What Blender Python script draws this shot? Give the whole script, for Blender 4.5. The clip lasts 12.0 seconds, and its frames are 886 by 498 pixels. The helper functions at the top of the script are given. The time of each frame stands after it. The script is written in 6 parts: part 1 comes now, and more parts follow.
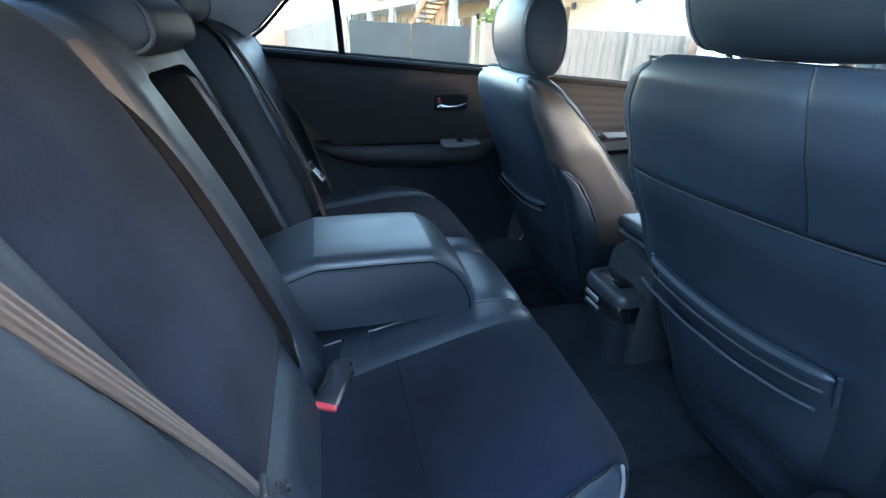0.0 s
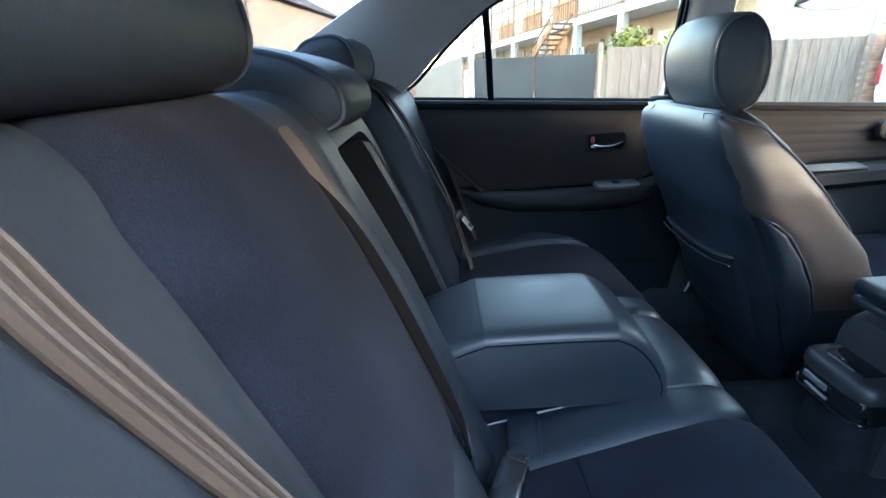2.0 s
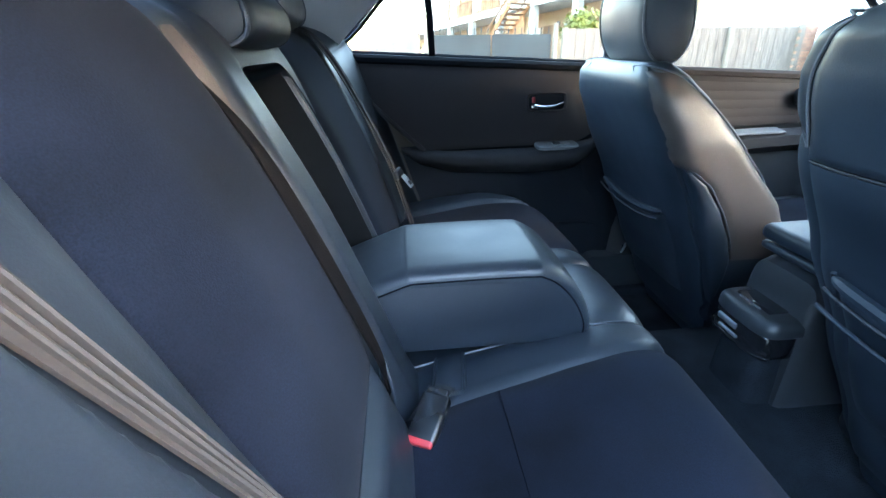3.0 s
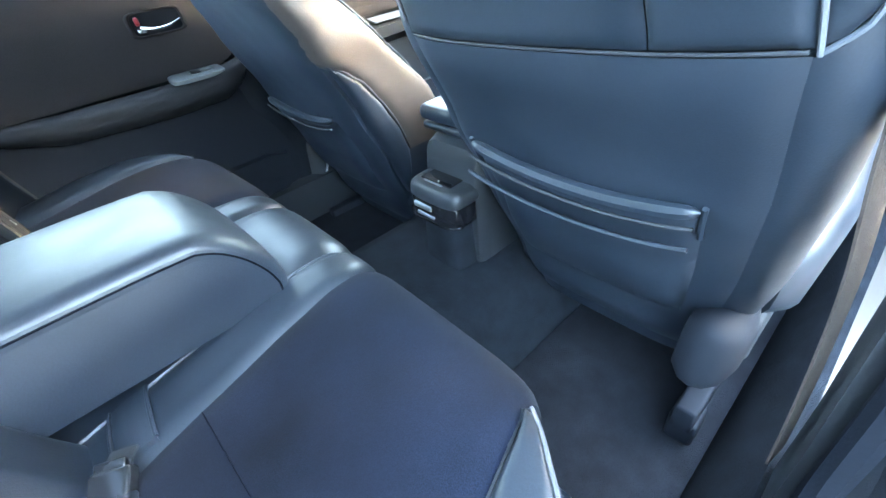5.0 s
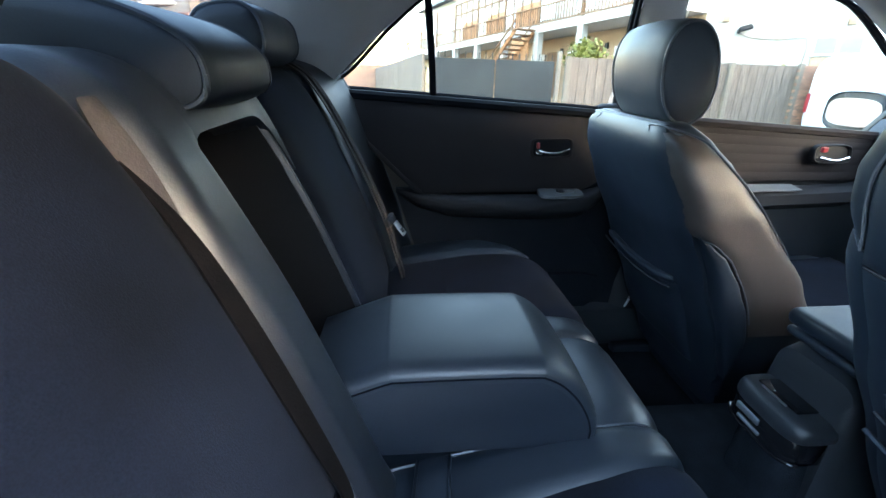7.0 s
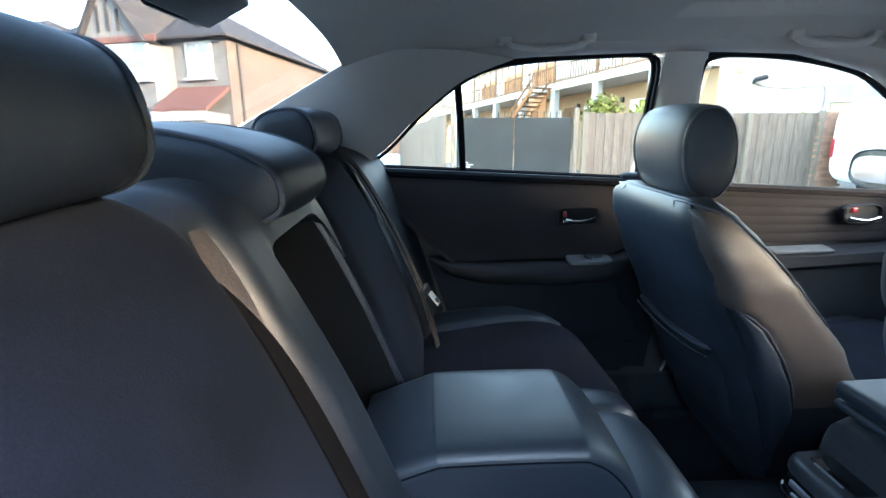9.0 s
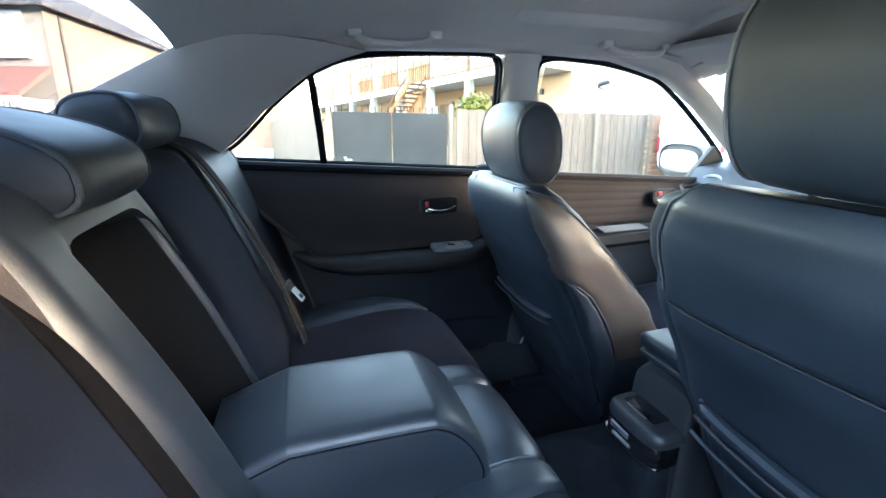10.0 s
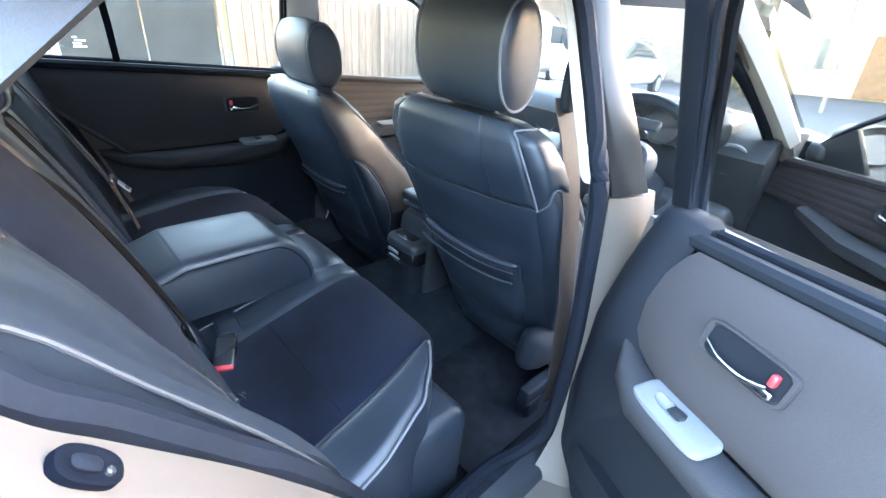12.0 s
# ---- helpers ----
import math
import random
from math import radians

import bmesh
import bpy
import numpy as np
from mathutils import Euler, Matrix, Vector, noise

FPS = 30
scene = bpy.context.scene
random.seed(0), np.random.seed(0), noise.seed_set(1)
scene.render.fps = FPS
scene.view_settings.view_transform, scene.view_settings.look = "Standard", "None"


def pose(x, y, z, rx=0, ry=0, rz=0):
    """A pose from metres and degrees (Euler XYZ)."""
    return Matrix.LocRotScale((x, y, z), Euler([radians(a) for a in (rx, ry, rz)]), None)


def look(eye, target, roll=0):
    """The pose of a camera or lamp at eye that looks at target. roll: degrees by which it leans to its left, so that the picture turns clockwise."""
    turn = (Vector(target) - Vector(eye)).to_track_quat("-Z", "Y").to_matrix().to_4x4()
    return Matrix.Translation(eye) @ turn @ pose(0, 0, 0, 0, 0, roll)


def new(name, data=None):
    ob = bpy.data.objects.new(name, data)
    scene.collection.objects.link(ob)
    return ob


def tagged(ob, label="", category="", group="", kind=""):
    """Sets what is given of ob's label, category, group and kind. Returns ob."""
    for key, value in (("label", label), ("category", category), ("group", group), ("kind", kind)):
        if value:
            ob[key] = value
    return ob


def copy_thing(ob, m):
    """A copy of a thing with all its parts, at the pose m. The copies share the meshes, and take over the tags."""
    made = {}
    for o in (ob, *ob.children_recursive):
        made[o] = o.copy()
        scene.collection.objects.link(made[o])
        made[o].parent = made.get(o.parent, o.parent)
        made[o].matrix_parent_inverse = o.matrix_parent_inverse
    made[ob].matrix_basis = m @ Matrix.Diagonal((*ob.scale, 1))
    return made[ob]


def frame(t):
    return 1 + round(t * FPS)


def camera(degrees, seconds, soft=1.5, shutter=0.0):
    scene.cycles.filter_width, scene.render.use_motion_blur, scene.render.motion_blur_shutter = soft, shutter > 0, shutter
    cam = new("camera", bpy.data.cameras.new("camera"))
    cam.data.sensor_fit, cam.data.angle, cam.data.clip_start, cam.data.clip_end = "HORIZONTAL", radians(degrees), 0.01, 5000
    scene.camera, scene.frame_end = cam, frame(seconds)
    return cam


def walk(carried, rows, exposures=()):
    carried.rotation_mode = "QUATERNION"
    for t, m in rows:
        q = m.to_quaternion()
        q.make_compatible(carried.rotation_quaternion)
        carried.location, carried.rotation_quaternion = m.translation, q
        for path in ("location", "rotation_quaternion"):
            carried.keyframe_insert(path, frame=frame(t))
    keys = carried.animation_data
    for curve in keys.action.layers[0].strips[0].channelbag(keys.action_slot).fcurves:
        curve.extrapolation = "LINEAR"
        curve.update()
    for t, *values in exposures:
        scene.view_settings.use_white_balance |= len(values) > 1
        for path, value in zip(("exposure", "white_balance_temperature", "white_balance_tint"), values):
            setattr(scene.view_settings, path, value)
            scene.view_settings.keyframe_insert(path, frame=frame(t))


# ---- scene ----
cam = camera(90.7, 12.0)
PATH = [
    (0, (0.131, -0.641, 1.006), (0.609, 1.084, 0.113), 1.7),
    (0.5, (0.145, -0.615, 0.996), (0.531, 1.139, 0.116), 2.5),
    (1, (0.119, -0.571, 0.975), (0.353, 1.227, 0.131), -0.4),
    (1.5, (0.09, -0.555, 1.003), (0.138, 1.271, 0.19), -2.9),
    (2, (0.067, -0.546, 1.028), (0.031, 1.303, 0.266), -4.2),
    (2.5, (0.088, -0.532, 1.017), (0.099, 1.326, 0.278), -3.7),
    (3, (0.108, -0.559, 0.969), (0.252, 1.247, 0.123), -2.2),
    (3.5, (0.112, -0.606, 0.954), (0.419, 1.152, 0.051), -1.3),
    (3.7, (0.131, -0.616, 0.947), (0.572, 1.105, 0.029), -1.2),
    (5.3, (0.234, -0.497, 0.938), (1.256, 0.692, -0.305), -8.4),
    (5.5, (0.221, -0.49, 0.951), (1.212, 0.723, -0.292), -9.1),
    (6, (0.203, -0.454, 0.979), (1.089, 1.002, -0.067), -5.8),
    (6.5, (0.161, -0.455, 0.993), (0.759, 1.263, 0.164), 2.3),
    (7, (0.124, -0.458, 1.011), (0.289, 1.377, 0.235), 0.6),
    (7.2, (0.104, -0.465, 1.028), (0.048, 1.387, 0.274), -0.9),
    (8.8, (0.086, -0.48, 1.059), (0.003, 1.434, 0.483), -2.0),
    (9, (0.101, -0.478, 1.063), (0.167, 1.442, 0.508), -1.5),
    (9.2, (0.118, -0.472, 1.064), (0.352, 1.435, 0.506), -1.0),
    (9.5, (0.142, -0.479, 1.065), (0.584, 1.39, 0.507), -0.4),
    (10, (0.148, -0.505, 1.056), (0.719, 1.321, 0.473), -0.3),
    (10.5, (0.137, -0.537, 1.055), (0.793, 1.216, 0.349), -0.7),
    (11, (0.131, -0.568, 1.042), (1.194, 0.922, 0.235), 0.7),
    (11.5, (0.04, -0.686, 1.071), (1.271, 0.529, 0.067), 1.8),
    (12, (-0.033, -0.837, 1.137), (1.215, 0.394, 0.174), 5.3),
]
EXPOSURES = [(0, 6.50, 5850, 8), (1.0, 6.50, 5900, 9), (2.0, 6.30, 6200, 10), (2.5, 6.20, 6200, 10), (3.0, 6.75, 6000, 9), (3.5, 7.50, 6000, 8), (3.7, 7.60, 6000, 8), (5.3, 8.25, 6900, 8), (5.5, 8.25, 6900, 8), (6.0, 7.95, 6500, 6), (6.5, 6.70, 6250, 8), (7.0, 6.03, 6300, 10), (8.8, 6.10, 6350, 10), (9.5, 6.20, 6350, 11), (10.0, 6.63, 6550, 12), (10.5, 6.88, 6750, 14), (11.0, 6.98, 7000, 15), (11.5, 7.06, 6700, 14), (12, 6.91, 6550, 15)]
walk(cam, [(t, look(eye, target, roll)) for t, eye, target, roll in PATH], EXPOSURES)

# world, sun and sky
SUN_AZ, SUN_EL = -38.0, 10.0
world = bpy.data.worlds.new("sky")
scene.world = world
world.use_nodes = True
wn = world.node_tree.nodes
sky = wn.new("ShaderNodeTexSky")
sky.sky_type = "NISHITA"
sky.sun_disc = False
sky.sun_elevation = radians(SUN_EL)
sky.sun_rotation = radians(90 - SUN_AZ)
wn["Background"].inputs["Strength"].default_value = 0.13
world.node_tree.links.new(sky.outputs["Color"], wn["Background"].inputs["Color"])
sun = new("sun", bpy.data.lights.new("sun", "SUN"))
sun.data.energy, sun.data.angle, sun.data.color = 1.0, radians(1.0), (1.0, 0.79, 0.57)
_s = Vector((math.cos(radians(SUN_AZ)) * math.cos(radians(SUN_EL)), math.sin(radians(SUN_AZ)) * math.cos(radians(SUN_EL)), math.sin(radians(SUN_EL))))
sun.matrix_world = look(_s * 30, (0, 0, 0))


# ---- materials ----
def material(name, color, rough=0.5, metal=0.0, var=0.15, scale=12.0, bump=0.0, bump_scale=200.0, coat=0.0, sheen=0.0, spec=0.5, wear=0.0, stretch=(1, 1, 1), per_piece=0.0):
    m = bpy.data.materials.new(name)
    m.use_nodes = True
    nt = m.node_tree
    b = nt.nodes["Principled BSDF"]
    b.inputs["Roughness"].default_value = rough
    b.inputs["Metallic"].default_value = metal
    b.inputs["Specular IOR Level"].default_value = spec
    b.inputs["Coat Weight"].default_value = coat
    b.inputs["Sheen Weight"].default_value = sheen
    b.inputs["Sheen Roughness"].default_value = 0.6
    co = nt.nodes.new("ShaderNodeTexCoord")
    mp = nt.nodes.new("ShaderNodeMapping")
    mp.inputs["Scale"].default_value = stretch
    nt.links.new(co.outputs["Object"], mp.inputs["Vector"])
    n1 = nt.nodes.new("ShaderNodeTexNoise")
    n1.inputs["Scale"].default_value = scale
    n1.inputs["Detail"].default_value = 6
    nt.links.new(mp.outputs["Vector"], n1.inputs["Vector"])
    n2 = nt.nodes.new("ShaderNodeTexNoise")
    n2.inputs["Scale"].default_value = bump_scale
    n2.inputs["Detail"].default_value = 3
    nt.links.new(mp.outputs["Vector"], n2.inputs["Vector"])
    ramp = nt.nodes.new("ShaderNodeMapRange")
    ramp.inputs["From Min"].default_value, ramp.inputs["From Max"].default_value = 0.3, 0.7
    ramp.inputs["To Min"].default_value, ramp.inputs["To Max"].default_value = 1 - var, 1 + var
    nt.links.new(n1.outputs["Fac"], ramp.inputs["Value"])
    fine = nt.nodes.new("ShaderNodeMapRange")
    fine.inputs["From Min"].default_value, fine.inputs["From Max"].default_value = 0.3, 0.7
    fine.inputs["To Min"].default_value, fine.inputs["To Max"].default_value = 1 - var * 0.6, 1 + var * 0.6
    nt.links.new(n2.outputs["Fac"], fine.inputs["Value"])
    mul = nt.nodes.new("ShaderNodeMath")
    mul.operation = "MULTIPLY"
    nt.links.new(ramp.outputs["Result"], mul.inputs[0])
    nt.links.new(fine.outputs["Result"], mul.inputs[1])
    last = mul.outputs["Value"]
    if per_piece:
        info = nt.nodes.new("ShaderNodeObjectInfo")
        rr = nt.nodes.new("ShaderNodeMapRange")
        rr.inputs["To Min"].default_value, rr.inputs["To Max"].default_value = 1 - per_piece, 1 + per_piece
        nt.links.new(info.outputs["Random"], rr.inputs["Value"])
        m2 = nt.nodes.new("ShaderNodeMath")
        m2.operation = "MULTIPLY"
        nt.links.new(last, m2.inputs[0])
        nt.links.new(rr.outputs["Result"], m2.inputs[1])
        last = m2.outputs["Value"]
    sc = nt.nodes.new("ShaderNodeVectorMath")
    sc.operation = "SCALE"
    sc.inputs[0].default_value = color
    nt.links.new(last, sc.inputs["Scale"])
    nt.links.new(sc.outputs["Vector"], b.inputs["Base Color"])
    rg = nt.nodes.new("ShaderNodeMapRange")
    rg.inputs["From Min"].default_value, rg.inputs["From Max"].default_value = 0.3, 0.7
    rg.inputs["To Min"].default_value, rg.inputs["To Max"].default_value = max(0.02, rough - 0.06 - wear), min(1, rough + 0.06)
    nt.links.new(n1.outputs["Fac"], rg.inputs["Value"])
    nt.links.new(rg.outputs["Result"], b.inputs["Roughness"])
    if bump:
        bp = nt.nodes.new("ShaderNodeBump")
        bp.inputs["Strength"].default_value = bump
        bp.inputs["Distance"].default_value = 0.002
        nt.links.new(n2.outputs["Fac"], bp.inputs["Height"])
        nt.links.new(bp.outputs["Normal"], b.inputs["Normal"])
    return m


def glass_material(name, tint, gloss):
    m = bpy.data.materials.new(name)
    m.use_nodes = True
    nt = m.node_tree
    nt.nodes.remove(nt.nodes["Principled BSDF"])
    tr = nt.nodes.new("ShaderNodeBsdfTransparent")
    tr.inputs["Color"].default_value = (*tint, 1)
    gl = nt.nodes.new("ShaderNodeBsdfGlossy")
    gl.inputs["Roughness"].default_value = 0.02
    lw = nt.nodes.new("ShaderNodeLayerWeight")
    pw = nt.nodes.new("ShaderNodeMath")
    pw.operation = "POWER"
    pw.inputs[1].default_value = 4.0
    nt.links.new(lw.outputs["Facing"], pw.inputs[0])
    fr = nt.nodes.new("ShaderNodeMapRange")
    fr.inputs["To Min"].default_value, fr.inputs["To Max"].default_value = 0.02, gloss
    nt.links.new(pw.outputs["Value"], fr.inputs["Value"])
    mx = nt.nodes.new("ShaderNodeMixShader")
    nt.links.new(fr.outputs["Result"], mx.inputs["Fac"])
    nt.links.new(tr.outputs["BSDF"], mx.inputs[1])
    nt.links.new(gl.outputs["BSDF"], mx.inputs[2])
    nt.links.new(mx.outputs["Shader"], nt.nodes["Material Output"].inputs["Surface"])
    return m


LEATHER = material("black_leather", (0.0088, 0.0132, 0.0198), 0.50, var=0.22, scale=9, bump=0.07, bump_scale=620, spec=0.55, wear=0.06)
LEATHER_DULL = material("worn_leather", (0.0084, 0.0123, 0.0186), 0.46, var=0.22, scale=7, bump=0.09, bump_scale=560, spec=0.52, wear=0.05)
# the brown is warm light put into the side leather's colour
WARM_LIT = material("warm_lit_leather", (0.040, 0.031, 0.026), 0.42, var=0.25, scale=6, bump=0.2, bump_scale=560)
SUEDE = material("navy_suede", (0.0053, 0.0072, 0.0133), 0.95, var=0.55, scale=7, bump=0.12, bump_scale=800, sheen=0.02, spec=0.06)
PANEL = material("door_vinyl", (0.034, 0.0305, 0.0325), 0.72, var=0.12, scale=6, bump=0.2, bump_scale=500, spec=0.14)
ARMREST = material("armrest_vinyl", (0.020, 0.020, 0.023), 0.65, var=0.12, scale=8, bump=0.25, bump_scale=500, spec=0.25)
PLASTIC = material("dark_plastic", (0.017, 0.019, 0.022), 0.45, var=0.12, scale=8, bump=0.2, bump_scale=600)
GLOSS = material("gloss_black", (0.006, 0.006, 0.007), 0.08, var=0.05, spec=0.35)
APPLIQUE = material("pillar_cover_black", (0.010, 0.010, 0.010), 0.16, var=0.05, spec=0.12)
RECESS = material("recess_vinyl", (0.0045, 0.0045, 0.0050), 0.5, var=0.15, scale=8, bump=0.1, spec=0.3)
LINER = material("headliner_cloth", (0.52, 0.495, 0.465), 0.95, var=0.05, scale=5, bump=0.35, bump_scale=900, spec=0.1)
PILLAR = material("pillar_vinyl", (0.47, 0.44, 0.415), 0.7, var=0.05, scale=5, bump=0.25, bump_scale=700, spec=0.25)
BELT = material("belt_webbing", (0.033, 0.0262, 0.0232), 0.75, var=0.10, scale=30, bump=0.15, bump_scale=500)
TUCKED = material("tucked_belt_webbing", (0.040, 0.031, 0.027), 0.75, var=0.12, scale=30, bump=0.15, bump_scale=500)
# near-black webbing: the shade of the gap is put into its colour
FOLD_SHADE = material("gap_shaded_webbing", (0.0044, 0.0037, 0.0037), 0.9, var=0.25, scale=40, bump=0.2, bump_scale=500, spec=0.06)
DRIVER_BELT = material("brown_belt_webbing", (0.024, 0.0145, 0.0110), 0.75, var=0.10, scale=30, bump=0.6, bump_scale=500)
DARK_BELT = material("shaded_belt_webbing", (0.026, 0.0205, 0.0182), 0.75, var=0.12, scale=40, bump=0.15, bump_scale=500)
CARPET = material("carpet", (0.0095, 0.0118, 0.0155), 1.0, var=0.35, scale=30, bump=1.0, bump_scale=500, spec=0.1)
PIPING = material("pale_piping", (0.11, 0.11, 0.118), 0.55, var=0.1, spec=0.25)
DARK_PIPING = material("dark_piping", (0.05, 0.055, 0.065), 0.4, var=0.1)
SEAM = material("seam_thread", (0.012, 0.013, 0.017), 0.7, var=0.1)
DARK_SEAM = material("dark_seam_thread", (0.003, 0.004, 0.007), 0.9, var=0.1, spec=0.05)
CHROME = material("chrome", (0.52, 0.52, 0.53), 0.16, 1.0, var=0.03)
SILVER = material("silver_plastic", (0.46, 0.47, 0.48), 0.35, 0.6, var=0.05, scale=20)
RED = material("red_plastic", (0.36, 0.030, 0.036), 0.4, var=0.05)
RUBBER = material("rubber_seal", (0.0052, 0.0068, 0.0108), 0.75, var=0.2, scale=20, bump=0.2, spec=0.1)
PAINT = material("champagne_paint", (0.074, 0.060, 0.050), 0.48, 0.1, var=0.04, scale=4, coat=0.1)
STEEL = material("grey_steel", (0.30, 0.31, 0.32), 0.4, 0.8, var=0.1)
WHITE = material("white_plastic", (0.75, 0.75, 0.74), 0.5, var=0.05)
BUCKLE = material("buckle_plastic", (0.010, 0.011, 0.013), 0.28, var=0.08, coat=0.2)
MAT = material("floor_mat_pile", (0.010, 0.011, 0.014), 1.0, var=0.35, scale=30, bump=1.0, bump_scale=500, spec=0.1)
RIB = material("ribbed_vinyl", (0.017, 0.0135, 0.014), 0.7, var=0.12, scale=6, bump=0.2, bump_scale=500, spec=0.15)
DOOR_PLASTIC = material("door_plastic", (0.0085, 0.0102, 0.0140), 0.68, var=0.12, scale=8, bump=0.2, bump_scale=600, spec=0.1)
BOLSTER_PIPING = material("grey_piping", (0.03, 0.032, 0.036), 0.6, var=0.1, spec=0.25)
BROWN = material("rusty_steel", (0.16, 0.10, 0.07), 0.7, 0.3, var=0.4, scale=30, bump=0.4)
GLASS = glass_material("car_glass", (0.71, 0.70, 0.67), 0.25)
REAR_GLASS = glass_material("tinted_rear_glass", (0.36, 0.37, 0.385), 0.08)
PLATE = material("silver_switch_plate", (0.15, 0.155, 0.16), 0.6, 0.2, var=0.05, scale=20, spec=0.2)
MIRROR = material("mirror_glass", (0.85, 0.88, 0.9), 0.03, 1.0, var=0.01)


# ---- mesh helpers ----
ORIGIN = {}


def thing(name, at, label, category, group="", kind=""):
    e = new(name)
    e.empty_display_size = 0.05
    e.location = at
    ORIGIN[e.name] = Vector(at)
    return tagged(e, label, category, group, kind)


def part(name, bm, mat, parent=None, label="", smooth=True, angle=None):
    bmesh.ops.recalc_face_normals(bm, faces=bm.faces)
    at = ORIGIN[parent.name] if parent else Vector((0, 0, 0))
    bmesh.ops.translate(bm, vec=-at, verts=bm.verts)
    me = bpy.data.meshes.new(name)
    if smooth:
        for f in bm.faces:
            f.smooth = True
        for e in bm.edges:
            if len(e.link_faces) == 2 and e.calc_face_angle(0) > radians(angle or 42):
                e.smooth = False
    bm.to_mesh(me)
    bm.free()
    me.materials.append(mat)
    ob = new(name, me)
    if parent:
        ob.parent = parent
    ORIGIN[ob.name] = at
    if label:
        ob["label"] = label
    return ob


def solo(name, bm, mat, label, category, group="", kind="", smooth=True):
    return tagged(part(name, bm, mat, None, "", smooth), label, category, group, kind)


def moved(bm, m):
    bm.transform(m)
    return bm


def join(*bms):
    out = bms[0]
    for b in bms[1:]:
        me = bpy.data.meshes.new("join")
        b.to_mesh(me)
        b.free()
        out.from_mesh(me)
        bpy.data.meshes.remove(me)
    return out


def rbox(c, s, r=0.01, seg=3, rot=(0, 0, 0)):
    bm = bmesh.new()
    bmesh.ops.create_cube(bm, size=1)
    bmesh.ops.scale(bm, vec=s, verts=bm.verts)
    if r > 0:
        bmesh.ops.bevel(bm, geom=bm.edges[:], offset=min(r, min(s) * 0.49), segments=seg, profile=0.5, affect="EDGES")
    return moved(bm, pose(*c, *rot))


def loft(rings, cap=True, closed=True):
    bm = bmesh.new()
    vs = [[bm.verts.new(p) for p in ring] for ring in rings]
    n = len(rings[0])
    for a, b in zip(vs, vs[1:]):
        for i in range(n if closed else n - 1):
            j = (i + 1) % n
            bm.faces.new((a[i], a[j], b[j], b[i]))
    if cap:
        bm.faces.new(vs[0])
        bm.faces.new(vs[-1])
    return bm


def spline(pts, n=6):
    pts = [Vector(p) for p in pts]
    if len(pts) < 3:
        return pts
    out = []
    for i in range(len(pts) - 1):
        p0, p1, p2, p3 = pts[max(i - 1, 0)], pts[i], pts[i + 1], pts[min(i + 2, len(pts) - 1)]
        for k in range(n):
            t = k / n
            out.append(0.5 * ((2 * p1) + (p2 - p0) * t + (2 * p0 - 5 * p1 + 4 * p2 - p3) * t * t + (3 * p1 - p0 - 3 * p2 + p3) * t ** 3))
    out.append(pts[-1])
    return out


def tube(pts, r, sides=8, smooth=6, loop=False):
    pts = spline(list(pts) + ([pts[0]] if loop else []), smooth) if smooth else [Vector(p) for p in pts]
    rings = []
    up = Vector((0.13, 0.31, 0.94))
    for i, p in enumerate(pts):
        d = (pts[min(i + 1, len(pts) - 1)] - pts[max(i - 1, 0)]).normalized()
        a = d.cross(up)
        if a.length < 1e-4:
            a = d.cross(Vector((1, 0, 0)))
        a.normalize()
        b = d.cross(a)
        rr = r(i / (len(pts) - 1)) if callable(r) else r
        rings.append([p + a * rr * math.cos(2 * math.pi * k / sides) + b * rr * math.sin(2 * math.pi * k / sides) for k in range(sides)])
    return loft(rings)


def ribbon(pts, side, width, thick=0.0015, smooth=6):
    """A flat strap along pts; side: the way its width runs, per point or one for all."""
    n0 = len(pts)
    pts = spline(pts, smooth)
    sides = [Vector(s) for s in side] if isinstance(side, list) else [Vector(side)] * n0
    rings = []
    for i, p in enumerate(pts):
        f = i / (len(pts) - 1) * (n0 - 1)
        k = min(int(f), n0 - 2)
        s = sides[k].lerp(sides[k + 1], f - k).normalized()
        d = (pts[min(i + 1, len(pts) - 1)] - pts[max(i - 1, 0)]).normalized()
        s = (s - d * s.dot(d)).normalized()
        nrm = d.cross(s) * thick / 2
        w = s * (width(i / (len(pts) - 1)) if callable(width) else width) / 2
        rings.append([p - w - nrm, p - nrm * 1.4, p + w - nrm, p + w + nrm, p + nrm * 1.4, p - w + nrm])
    return loft(rings)


def slab(f, nu, nv, back):
    """A closed plate: front face f(u, v), back face moved by the vector or function back."""
    bm = bmesh.new()
    rows_a = [[bm.verts.new(f(i / nu, j / nv)) for j in range(nv + 1)] for i in range(nu + 1)]
    bk = back if callable(back) else (lambda u, v: Vector(back))
    rows_b = [[bm.verts.new(Vector(f(i / nu, j / nv)) + bk(i / nu, j / nv)) for j in range(nv + 1)] for i in range(nu + 1)]
    for i in range(nu):
        for j in range(nv):
            bm.faces.new((rows_a[i][j], rows_a[i + 1][j], rows_a[i + 1][j + 1], rows_a[i][j + 1]))
            bm.faces.new((rows_b[i][j], rows_b[i][j + 1], rows_b[i + 1][j + 1], rows_b[i + 1][j]))
    for i in range(nu):
        bm.faces.new((rows_a[i][0], rows_b[i][0], rows_b[i + 1][0], rows_a[i + 1][0]))
        bm.faces.new((rows_a[i][nv], rows_a[i + 1][nv], rows_b[i + 1][nv], rows_b[i][nv]))
    for j in range(nv):
        bm.faces.new((rows_a[0][j], rows_a[0][j + 1], rows_b[0][j + 1], rows_b[0][j]))
        bm.faces.new((rows_a[nu][j], rows_b[nu][j], rows_b[nu][j + 1], rows_a[nu][j + 1]))
    return bm


